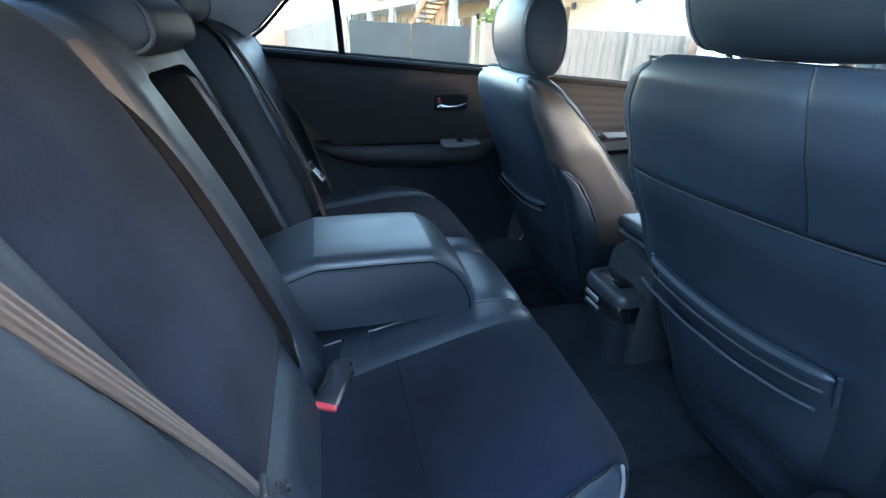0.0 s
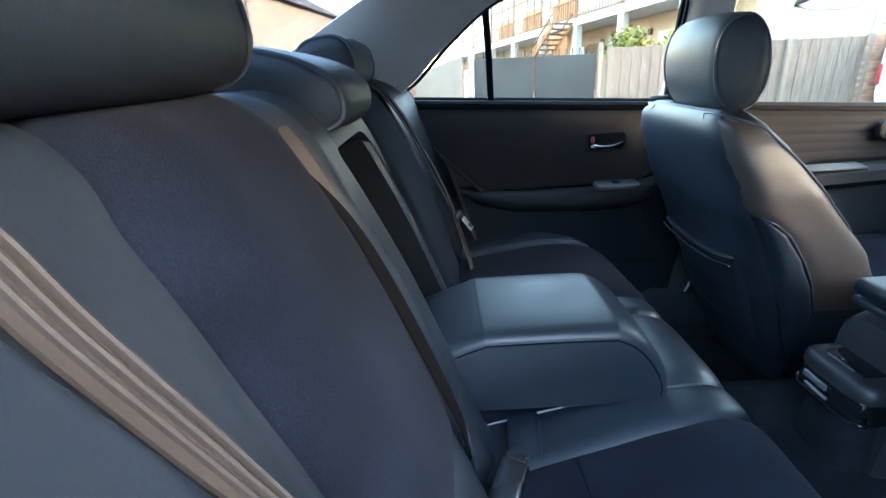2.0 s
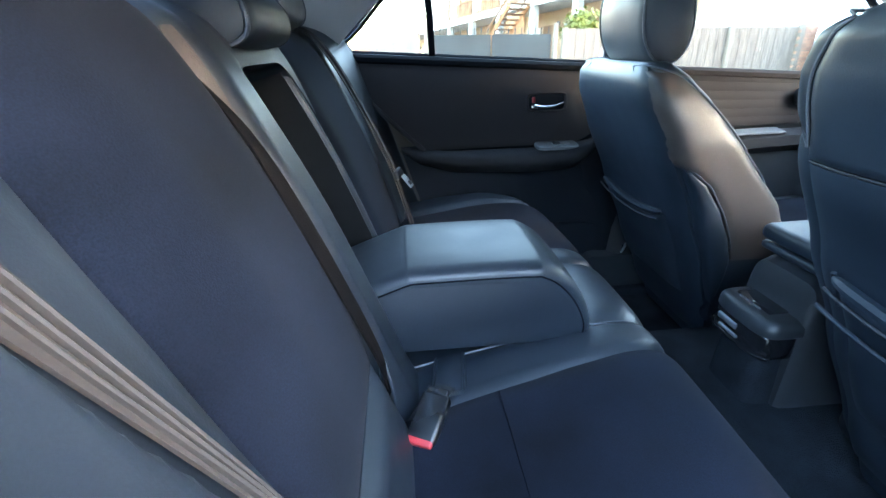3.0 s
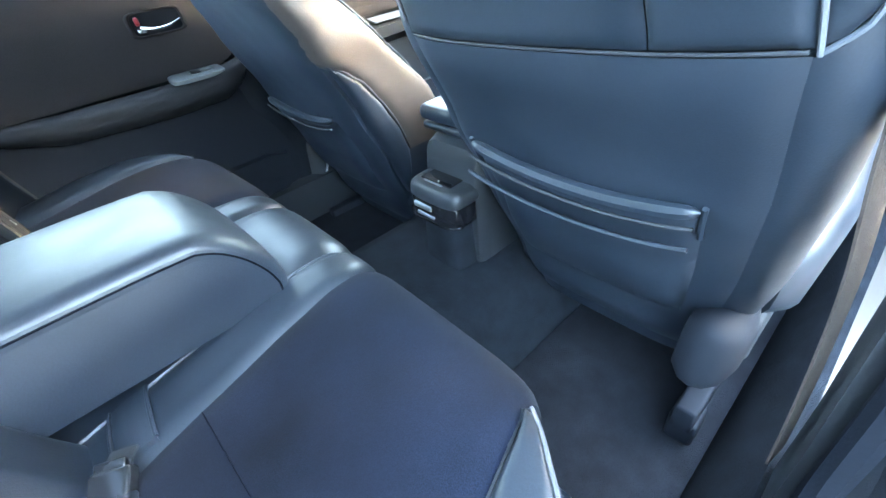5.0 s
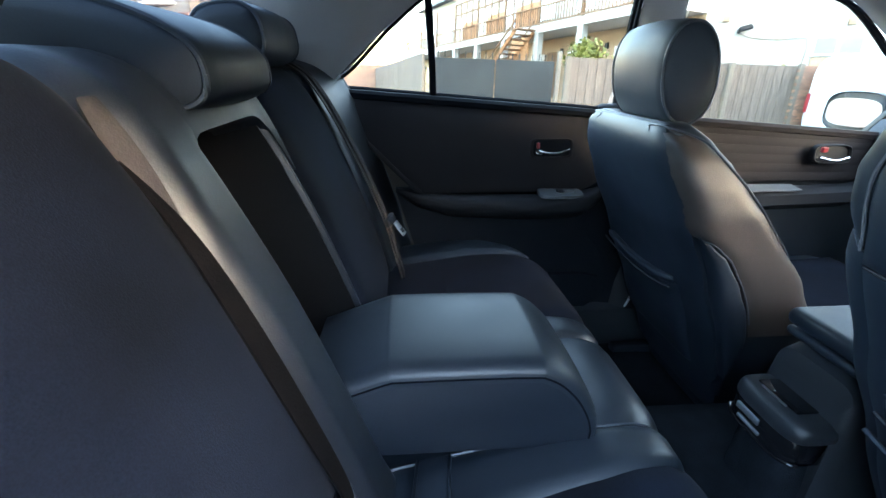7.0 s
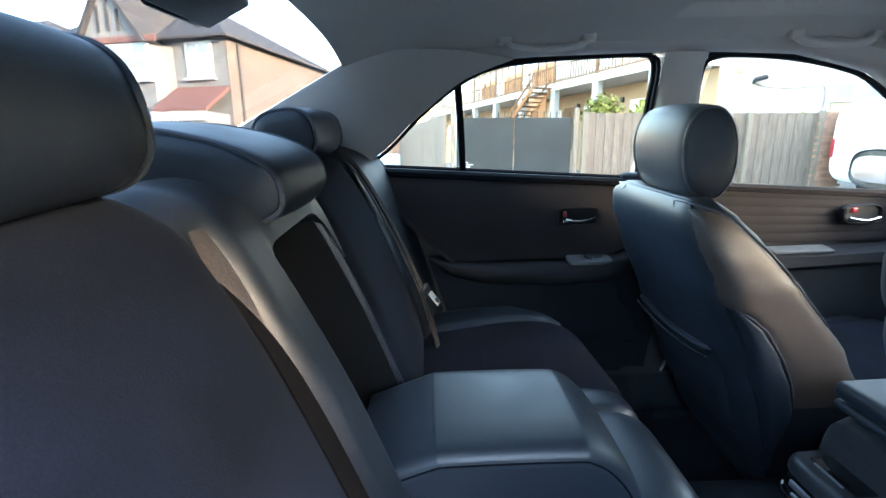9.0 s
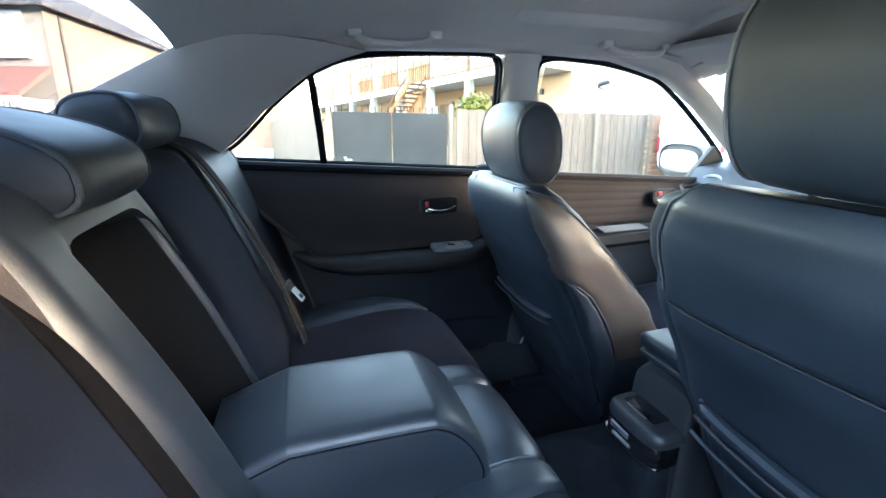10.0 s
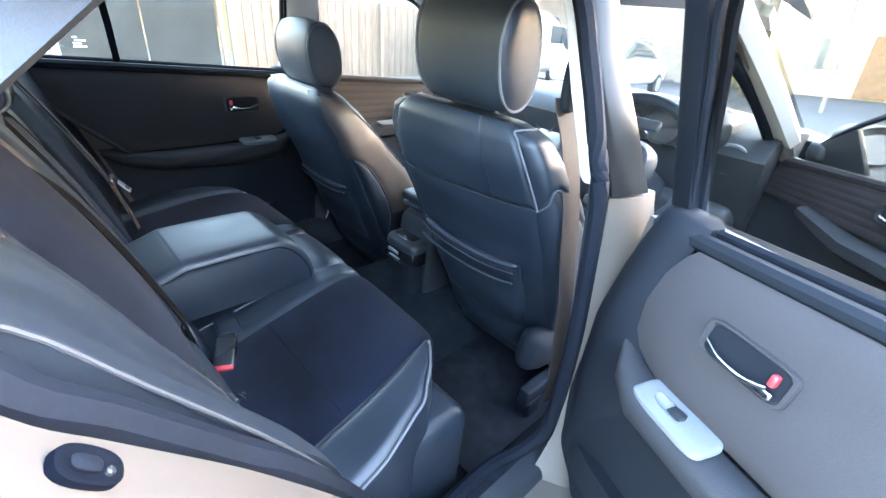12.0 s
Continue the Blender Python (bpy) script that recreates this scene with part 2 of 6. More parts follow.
def prism(poly, lift, back, bevel=0.0):
    """A plate with the outline poly; lift: 2D to 3D; back: the vector of its thickness."""
    bm = bmesh.new()
    f = bm.faces.new([bm.verts.new(lift(*p)) for p in poly])
    r = bmesh.ops.extrude_face_region(bm, geom=[f])
    bmesh.ops.translate(bm, vec=back, verts=[v for v in r["geom"] if isinstance(v, bmesh.types.BMVert)])
    if bevel:
        bmesh.ops.bevel(bm, geom=bm.edges[:], offset=bevel, segments=2, profile=0.5, affect="EDGES")
    return bm


def puff(u, v, k=8):
    return (1 - abs(2 * u - 1) ** k) * (1 - abs(2 * v - 1) ** k)


def lerp(a, b, t):
    return a + (b - a) * t


def curve1(keys):
    """A smooth function through (x, y) keys."""
    def f(x):
        if x <= keys[0][0]:
            return keys[0][1]
        for (x0, y0), (x1, y1) in zip(keys, keys[1:]):
            if x <= x1:
                t = (x - x0) / (x1 - x0)
                return lerp(y0, y1, t * t * (3 - 2 * t) * 0.4 + t * 0.6)
        return keys[-1][1]
    return f


def sring(c, ax, ay, n=3.0, count=32):
    """A superellipse ring round c with half-axis vectors ax, ay."""
    out = []
    for k in range(count):
        a = 2 * math.pi * k / count
        ca, sa = math.cos(a), math.sin(a)
        out.append(Vector(c) + Vector(ax) * math.copysign(abs(ca) ** (2 / n), ca) + Vector(ay) * math.copysign(abs(sa) ** (2 / n), sa))
    return out

# ---- the car's shell ----
C = 0.03  # the car's centre line, y


def mir(p):
    return (p[0], 2 * C - p[1], p[2])


floor = solo("floor", slab(lambda u, v: (lerp(-0.1, 1.9, u), lerp(C - 0.64, C + 0.64, v), 0.25), 4, 4, (0, 0, -0.03)), MAT,
             "black carpeted car floor in the dark footwell", "floor", kind="structure")
solo("tunnel_carpet", loft([[Vector((x, C + y * w, 0.252 + z)) for y, z in ((-0.24, 0), (-0.20, 0.08), (-0.165, 0.13), (-0.12, 0.148), (0, 0.15), (0.12, 0.148), (0.165, 0.13), (0.20, 0.08), (0.24, 0))]
                            for x, w in ((0.0, 1.0), (0.5, 1.0), (0.9, 0.95), (1.9, 0.9))]), CARPET, "raised carpeted transmission tunnel between the footwells", "floor", kind="structure")


def floor_mat(x0, x1, y0, y1, label):
    solo("floor_mat", slab(lambda u, v: (lerp(x0, x1, u), lerp(y0, y1, v), 0.268 + 0.003 * math.sin(9 * u + 4 * v)), 10, 8, (0, 0, -0.012)), MAT, label, "mat", "car mats")


floor_mat(0.46, 0.95, -0.50, -0.20, "dark loose floor mat in the rear footwell")
floor_mat(0.46, 0.95, 0.26, 0.56, "dark loose floor mat in the rear footwell")

# headliner: a shallow dome with a sunroof recess
def liner(u, v):
    x, y = lerp(-0.06, 1.34, u), lerp(C - 0.535, C + 0.535, v)
    s = abs(2 * v - 1)
    z = 1.272 - 0.07 * s ** 4 - 0.05 * abs(2 * u - 1.05) ** 4
    inside = min((u - 0.470) / 0.012, (0.805 - u) / 0.012, (v - 0.120) / 0.014, (0.880 - v) / 0.014)
    z += 0.022 * max(0.0, min(1.0, inside))
    return Vector((x, y, z))


solo("ceiling", slab(liner, 150, 110, (0, 0, 0.02)), LINER, "light grey cloth headliner with a sunroof recess", "ceiling", kind="structure")
solo("sunroof_shade", slab(lambda u, v: liner(lerp(0.482, 0.792, u), lerp(0.136, 0.864, v)) - Vector((0, 0, 0.006)), 10, 24, (0, 0, 0.004)), LINER,
     "grey cloth sliding shade closed below the sunroof", "sunroof", kind="structure")
solo("roof", slab(lambda u, v: Vector((lerp(-0.045, 1.42, u), lerp(C - 0.60, C + 0.60, v), 1.335 - 0.09 * abs(2 * v - 1) ** 4 - 0.06 * abs(2 * u - 1.05) ** 4)), 20, 20, (0, 0, -0.015)), PAINT,
     "champagne painted steel car roof", "roof", kind="structure")


def side_shell(side, tag):
    back = 0.0 if side > 0 else -0.13
    m = (lambda p: Vector(p)) if side > 0 else (lambda p: Vector(mir(p)) + Vector((back, 0, 0)))
    # rail above the doors
    solo("trim_" + tag, loft([[m((x, y + dy, z + dz)) for dy, dz in ((0.0, 0.0), (-0.02, 0.012), (-0.035, 0.03), (-0.02, 0.055), (0.03, 0.055), (0.045, 0.02), (0.03, -0.004))]
                              for x, y, z in ((0.02, 0.54, 1.183), (0.1, 0.545, 1.19), (0.35, 0.55, 1.2), (0.7, 0.55, 1.205), (0.95, 0.552, 1.195), (1.15, 0.56, 1.155), (1.3, 0.585, 1.08), (1.45, 0.62, 0.99), (1.64, 0.66, 0.875))]),
         PILLAR, "grey vinyl roof rail and windscreen pillar trim", "trim", kind="structure")
    # rear pillar: between the rear side glass and the rear glass
    lo = spline([(-0.07, 0.625, 0.94), (0.02, 0.595, 1.02), (0.10, 0.57, 1.085), (0.19, 0.545, 1.15), (0.30, 0.53, 1.19)], 6)
    hi = spline([(-0.62, 0.52, 0.93), (-0.42, 0.515, 1.0), (-0.27, 0.505, 1.075), (-0.13, 0.49, 1.145), (-0.02, 0.475, 1.20)], 6)
    def cp(u, v):
        a, b = lo[round(u * (len(lo) - 1))], hi[round(u * (len(hi) - 1))]
        p = a.lerp(b, v)
        return m((p.x, p.y - 0.012 * math.sin(math.pi * v), p.z + 0.012 * math.sin(math.pi * v)))
    solo("pillar_" + tag, slab(cp, 24, 10, m((0, 0.04, 0.01)) - m((0, 0, 0))), PILLAR if side > 0 else PLASTIC, "wide grey rear pillar trim beside the rear glass", "pillar", kind="structure")
    # middle pillar
    bp = [(0.64, 0.552, 1.20, 0.105), (0.645, 0.575, 1.12, 0.105), (0.655, 0.61, 1.02, 0.11), (0.67, 0.645, 0.93, 0.12), (0.69, 0.645, 0.8, 0.13), (0.70, 0.63, 0.6, 0.14), (0.70, 0.60, 0.36, 0.16)]
    if side > 0:
        for nm, keys, mt, lab in (("pillar_mid_", bp[:5], PILLAR, "grey vinyl middle pillar trim"), ("pillar_base_", bp[4:], PLASTIC, "dark lower middle pillar trim")):
            solo(nm + tag, loft([[m((x + w * a, y + b, z)) for a, b in ((0, 0.035), (0.02, 0.005), (0.2, -0.012), (0.8, -0.012), (0.98, 0.005), (1, 0.035), (0.5, 0.05))] for x, y, z, w in keys]),
                 mt, lab, "pillar", kind="structure")
    return m


side_shell(1, "west")
side_shell(-1, "east")

solo("sill_west", loft([[Vector((x, 0.58, 0.24)), Vector((x, 0.585, 0.37)), Vector((x, 0.62, 0.385)), Vector((x, 0.72, 0.33)), Vector((x, 0.72, 0.2))] for x in (-0.1, 0.4, 0.8, 1.3, 1.85)]), PLASTIC, "dark plastic inner door sill", "sill", kind="structure")
# rear glass and parcel shelf
solo("window_rear", slab(lambda u, v: Vector((lerp(-0.03, -0.62, u), C + lerp(-0.545, 0.545, v) * lerp(0.96, 1.06, u), lerp(1.205, 0.93, u) + 0.03 * (1 - abs(2 * v - 1) ** 2))), 10, 14, (0, 0, 0.004)), REAR_GLASS,
     "sloping rear window of the car", "window", kind="structure").visible_shadow = False
solo("window_front", slab(lambda u, v: Vector((lerp(1.28, 1.95, u), C + lerp(-0.52, 0.52, v) * lerp(1, 1.18, u), lerp(1.205, 0.87, u) + 0.03 * (1 - abs(2 * v - 1) ** 2))), 10, 14, (0, 0, 0.004)), GLASS,
     "raked windscreen of the car", "window", kind="structure").visible_shadow = False
solo("trim_header", loft([[Vector((x - 0.045, y, z + 0.012)), Vector((x + 0.010, y, z - 0.012)), Vector((x + 0.040, y, z - 0.008)), Vector((x + 0.045, y, z + 0.012)), Vector((x - 0.040, y, z + 0.034))] for x, y, z in ((1.262, C - 0.56, 1.163), (1.285, C - 0.45, 1.192), (1.30, C - 0.2, 1.208), (1.303, C, 1.211), (1.30, C + 0.2, 1.208), (1.285, C + 0.45, 1.192), (1.262, C + 0.56, 1.163))]), LINER, "grey trim along the top of the windscreen", "trim", kind="structure")
stop = thing("brake_light", (-0.125, 0.035, 1.19), "dark high brake light housing at the top of the rear window", "lamp")
part("housing", rbox((-0.125, 0.035, 1.194), (0.06, 0.13, 0.016), 0.005, 3, (0, -25, 0)), PLASTIC, stop)
part("lens", rbox((-0.152, 0.035, 1.180), (0.008, 0.11, 0.012), 0.003, 2, (0, -25, 0)), GLOSS, stop)
solo("parcel_shelf", slab(lambda u, v: Vector((lerp(-0.13, -0.66, u), C + lerp(-0.60, 0.60, v), lerp(0.985, 0.93, u))), 8, 8, (0, 0, -0.03)), PILLAR,
     "grey carpeted parcel shelf behind the rear seat", "shelf", kind="structure")
solo("boot_lid", slab(lambda u, v: Vector((lerp(-0.60, -1.25, u), C + lerp(-0.68, 0.68, v), 0.93 - 0.06 * u * u)), 8, 8, (0, 0, -0.03)), PAINT, "champagne painted boot lid behind the rear window", "boot", kind="structure")
solo("bonnet", slab(lambda u, v: Vector((lerp(1.95, 3.0, u), C + lerp(-0.68, 0.68, v), 0.87 - 0.16 * u * u - 0.05 * abs(2 * v - 1) ** 3)), 10, 10, (0, 0, -0.03)), PAINT, "champagne painted bonnet beyond the windscreen", "bonnet", kind="structure")
solo("bulkhead", slab(lambda u, v: Vector((lerp(1.85, 1.9, u), C + lerp(-0.68, 0.68, v), lerp(0.25, 0.84, u))), 2, 2, (0.03, 0, 0)), CARPET, "dark front bulkhead of the footwell", "wall", kind="structure")
solo("seat_bulkhead", slab(lambda u, v: Vector((lerp(0.02, -0.2, u), C + lerp(-0.62, 0.62, v), lerp(0.25, 0.97, u))), 2, 2, (-0.03, 0, 0)), CARPET, "dark panel behind the rear bench", "wall", kind="structure")


# ---- doors ----
def flip(bm, m):
    bm.transform(m)
    return bm


GL_Y = lambda z: 0.675 - (z - 0.93) * 0.46  # the side glass leans in


def rear_door(m, label, closed):
    d = thing("car_door", (m @ Vector((0.70, 0.66, 0.33))), label, "door", "car doors")
    P = lambda n, bm, mat, par=d, lab="": part(n, flip(bm, m), mat, par, lab)
    top = lambda x: 0.951 - 0.073 * x
    # leather-wrapped upper panel
    rear = lambda v: lerp(0.165, -0.06, v)
    front = curve1([(0, 0.565), (0.1, 0.610), (0.25, 0.630), (0.5, 0.638), (0.75, 0.634), (0.92, 0.622), (1, 0.610)])
    def up(u, v):
        x = lerp(rear(v), front(v), u)
        z = lerp(0.715, top(x) - 0.016, v)
        y = lerp(0.602, 0.640, v ** 1.5) - 0.007 * puff(u, v, 8)
        return Vector((x, y, z))
    P("upper_panel", slab(up, 40, 16, (0, 0.035, 0)), PANEL, d, "brown-grey padded vinyl upper panel")
    P("panel_edge", tube([up(0, v) + Vector((-0.003, -0.002, 0)) for v in (0, 0.25, 0.5, 0.75, 1)], 0.006, 8, 4), PANEL)
    # plastic border round its front end
    edge = curve1([(0.31, 0.745), (0.45, 0.750), (0.60, 0.744), (0.70, 0.734), (0.80, 0.721), (0.88, 0.710), (0.94, 0.701)])
    crest = curve1([(0.34, 0.690), (0.60, 0.680), (0.70, 0.668), (0.78, 0.666), (0.86, 0.660), (0.93, 0.645)])
    inner = curve1([(0.34, 0.62), (0.66, 0.60), (0.72, 0.595), (0.74, 0.608), (0.78, 0.626), (0.84, 0.632), (0.88, 0.622), (0.93, 0.604)])
    def border(z, k):
        a, b, c = inner(z), crest(z), edge(z)
        dy = 0.038 * ((z - 0.715) / 0.21) ** 1.5 if z > 0.715 else 0.010 * min(1, (0.715 - z) / 0.2)
        pts = [(a, 0.640), (a, 0.616), (a + 0.010, 0.606), (b - 0.004, 0.598), (b + 0.012, 0.597), (lerp(b, c, 0.55), 0.604), (c - 0.010, 0.618), (c, 0.636), (c - 0.012, 0.655), (a + 0.02, 0.660)]
        m = Vector((lerp(a, c, 0.5), 0.635, 0))
        return [Vector((lerp(x, m.x, k), lerp(y, m.y, k) + dy, z)) for x, y in pts]
    P("front_border", loft([border(z, k) for z, k in ((0.34, 0), (0.42, 0), (0.50, 0), (0.58, 0), (0.64, 0), (0.69, 0), (0.715, 0), (0.74, 0), (0.78, 0), (0.82, 0), (0.86, 0), (0.89, 0), (0.908, 0.02), (0.918, 0.12), (0.923, 0.4))]), DOOR_PLASTIC)
    # window sill roll
    P("window_sill", tube([(x, 0.648, top(x) - 0.006) for x in (-0.09, 0.1, 0.3, 0.5, 0.69)], 0.012, 8, 3), DOOR_PLASTIC)
    P("weather_strip", tube([(x, 0.668, top(x) + 0.006) for x in (-0.08, 0.1, 0.3, 0.5, 0.70)], 0.006, 6, 3), RUBBER)
    P("sill_cap", slab(lambda u, v: Vector((lerp(-0.07, 0.708, u), lerp(0.650, 0.752, v), top(lerp(-0.07, 0.708, u)) - 0.010)), 10, 2, (0, 0, -0.012)), RUBBER)
    # lower panel, bowed, with the pocket bulge
    def low(u, v):
        x = lerp(lerp(0.22, 0.10, v), 0.728, u)
        z = lerp(0.33, 0.715, v)
        y = 0.628 - 0.018 * math.sin(math.pi * v) - 0.02 * math.exp(-((v - 0.2) / 0.16) ** 2) * math.exp(-((u - 0.62) / 0.3) ** 4)
        return Vector((x, y, z))
    P("lower_panel", slab(low, 30, 20, (0, 0.04, 0)), DOOR_PLASTIC)
    P("door_pocket", loft([[Vector((x, 0.600 - 0.016 * w, z)) for x, z, w in ((0.26, 0.40, 0), (0.30, 0.385, 1), (0.62, 0.385, 1), (0.66, 0.40, 0), (0.655, 0.47, 0), (0.60, 0.485, 1), (0.32, 0.485, 1), (0.265, 0.47, 0))], [Vector((x, 0.640, z)) for x, z in ((0.26, 0.40), (0.30, 0.385), (0.62, 0.385), (0.66, 0.40), (0.655, 0.47), (0.60, 0.485), (0.32, 0.485), (0.265, 0.47))]]), DOOR_PLASTIC, d, "dark moulded door pocket")
    # armrest ledge, rising at its front
    pr = [(0.0, 0.010), (-0.022, 0.012), (-0.040, 0.006), (-0.046, -0.008), (-0.040, -0.026), (-0.012, -0.045), (0.02, -0.05), (0.03, -0.02)]
    keys = [(0.10, 0.625, 0.722, 0.25), (0.16, 0.612, 0.708, 0.7), (0.25, 0.606, 0.700, 1), (0.45, 0.604, 0.697, 1.15), (0.56, 0.604, 0.703, 1.2), (0.60, 0.608, 0.710, 0.95), (0.632, 0.618, 0.724, 0.60), (0.652, 0.632, 0.738, 0.20)]
    fy, fz, fs = (curve1([(k[0], k[i]) for k in keys]) for i in (1, 2, 3))
    pr = [(p.x, p.y) for p in spline([(a, b, 0) for a, b in pr] + [(pr[0][0], pr[0][1], 0)], 4)[:-1]]
    P("armrest", loft([[Vector((x, fy(x) + a * fs(x), fz(x) + b * fs(x))) for a, b in pr] for x in [lerp(0.10, 0.652, q / 36) for q in range(37)]]), ARMREST)
    # silver switch plate with its rocker
    SW = pose(0.512, 0.580, 0.7160, 8, 1, 2)
    sp = P("switch_plate", moved(loft([sring((0, 0, z), (0.057 * q, 0, 0), (0, 0.026 * q, 0), 5, 32) for z, q in ((-0.004, 1.0), (0.002, 1.0), (0.004, 0.97), (0.0045, 0.90))]), SW), PLATE, d, "silver window switch plate")
    P("switch_well", moved(loft([sring((0.010, 0, z), (0.024 * q, 0, 0), (0, 0.0100 * q, 0), 3.5, 24) for z, q in ((0.003, 1.0), (0.0054, 1.0), (0.0054, 0.92), (0.0050, 0.9))]), SW), STEEL, sp)
    P("switch", moved(rbox((-0.002, 0, 0.0062), (0.020, 0.015, 0.006), 0.002, 2, (0, 10, 0)), SW), PLASTIC, sp)
    # inner release handle, leaning with the panel
    HB = pose(0.487, 0.6105, 0.823, -11, 0, 0)
    bz = P("handle_bezel", moved(loft([sring((0, -dy, 0), (0.052 * s, 0, 0), (0, 0, 0.0225 * s), 6) for dy, s in ((-0.004, 1.05), (0.004, 1.05), (0.006, 1.02), (0.006, 0.95), (0.002, 0.90))]), HB), PANEL, d, "padded handle surround")
    P("recess", moved(loft([sring((0, -dy, 0), (0.0465 * s, 0, 0), (0, 0, 0.0196 * s), 6) for dy, s in ((0.0, 1.0), (0.0028, 1.0), (0.0028, 0.97))]), HB), DOOR_PLASTIC, bz)
    P("lever", moved(tube([(-0.034, -0.010, -0.006), (-0.012, -0.014, -0.012), (0.018, -0.014, -0.011), (0.043, -0.009, -0.003)], lambda t: 0.0028 - 0.0006 * t, 8), HB), CHROME, bz, "chrome release lever")
    P("lever_root", moved(rbox((-0.034, -0.007, -0.012), (0.018, 0.010, 0.010), 0.003), HB), CHROME, bz)
    P("lock_button", moved(rbox((-0.036, -0.009, 0.006), (0.008, 0.010, 0.015), 0.003), HB), RED, bz, "red lock indicator")
    # glass, frame and the quarter bar
    line = spline([(-0.075, 0.955), (0.0, 0.993), (0.096, 1.08), (0.18, 1.143), (0.26, 1.176), (0.346, 1.187), (0.47, 1.193), (0.60, 1.193), (0.632, 1.172), (0.646, 1.08), (0.675, 0.905)], 5)
    P("window_frame", tube([(p.x, GL_Y(p.y) - 0.004, p.y) for p in line], 0.0045, 6, 0), RUBBER, d, "black window frame")
    P("door_frame", tube([(p.x - 0.008 * (p.x < 0.2), GL_Y(p.y) + 0.016, p.y + 0.010 * (p.x < 0.62)) for p in line], 0.007, 6, 0), RUBBER)
    P("quarter_bar", loft([[Vector((x - 0.007, GL_Y(z) - 0.006, z)), Vector((x + 0.009, GL_Y(z) - 0.006, z)), Vector((x + 0.007, GL_Y(z) + 0.012, z)), Vector((x - 0.005, GL_Y(z) + 0.012, z))] for x, z in ((0.197, 0.925), (0.19, 1.03), (0.178, 1.15))]), RUBBER, d, "black quarter window bar")
    def pane(x0, x1):
        n = 24
        lo = lambda x: max(0.9, top(x) - 0.02)
        hi = curve1([(p.x, p.y) for p in line if p.x < 0.615])
        return slab(lambda u, v: Vector((lerp(x0, x1, u), GL_Y(lerp(lo(lerp(x0, x1, u)), hi(lerp(x0, x1, u)), v)), lerp(lo(lerp(x0, x1, u)), hi(lerp(x0, x1, u)), v))), n, 4, (0, 0.003, 0))
    for n, x0, x1 in (("quarter_glass", -0.06, 0.19), ("window_glass", 0.19, 0.645)):
        P(n, pane(x0, x1), GLASS).visible_shadow = False
    # outer skin
    def skin(u, v):
        z = lerp(0.30, top(0.3) - 0.01, v)
        x = lerp(lerp(0.16, -0.10, min(1, v * 1.6)), 0.72, u)
        return Vector((x, 0.705 + 0.055 * math.sin(math.pi * min(1, v * 1.05)) , z - 0.02 * v * max(0, x)))
    P("outer_skin", slab(skin, 14, 12, (0, -0.012, 0)), PAINT, d, "champagne painted outer skin")
    P("door_edge", slab(lambda u, v: Vector((edge(lerp(0.31, 0.90, u)) - 0.006 - 0.012 * v, lerp(0.640, 0.745, v), lerp(0.31, 0.90, u))), 12, 3, (-0.012, 0, 0)), PAINT)
    if not closed:
        foot = curve1([(0.88, 0.662), (1.08, 0.640), (1.18, 0.630)])
        P("frame_upright", loft([[Vector((foot(z) + a, GL_Y(z) + b, z)) for a, b in ((0.010, -0.012), (0.034, -0.014), (0.048, -0.004), (0.048, 0.016), (0.034, 0.024), (0.014, 0.020))] for z in (0.88, 0.95, 1.02, 1.08, 1.14, 1.19)]), RUBBER, d, "wide black front upright of the window frame")
    return d


rear_door(Matrix.Identity(4), "closed rear car door with brown-grey padded panel", True)
HINGE = Vector((0.715, 2 * C - 0.68, 0))
OPEN = 66.0
MIRROR_Y = Matrix(((1, 0, 0, 0), (0, -1, 0, 2 * C), (0, 0, 1, 0), (0, 0, 0, 1)))
DOOR_OPEN = Matrix.Translation((-0.080, -0.016, 0.0)) @ Matrix.Translation(HINGE) @ Matrix.Rotation(radians(OPEN), 4, "Z") @ Matrix.Translation(-HINGE) @ MIRROR_Y
rear_door(DOOR_OPEN, "wide open rear car door with dark padded panel", False)


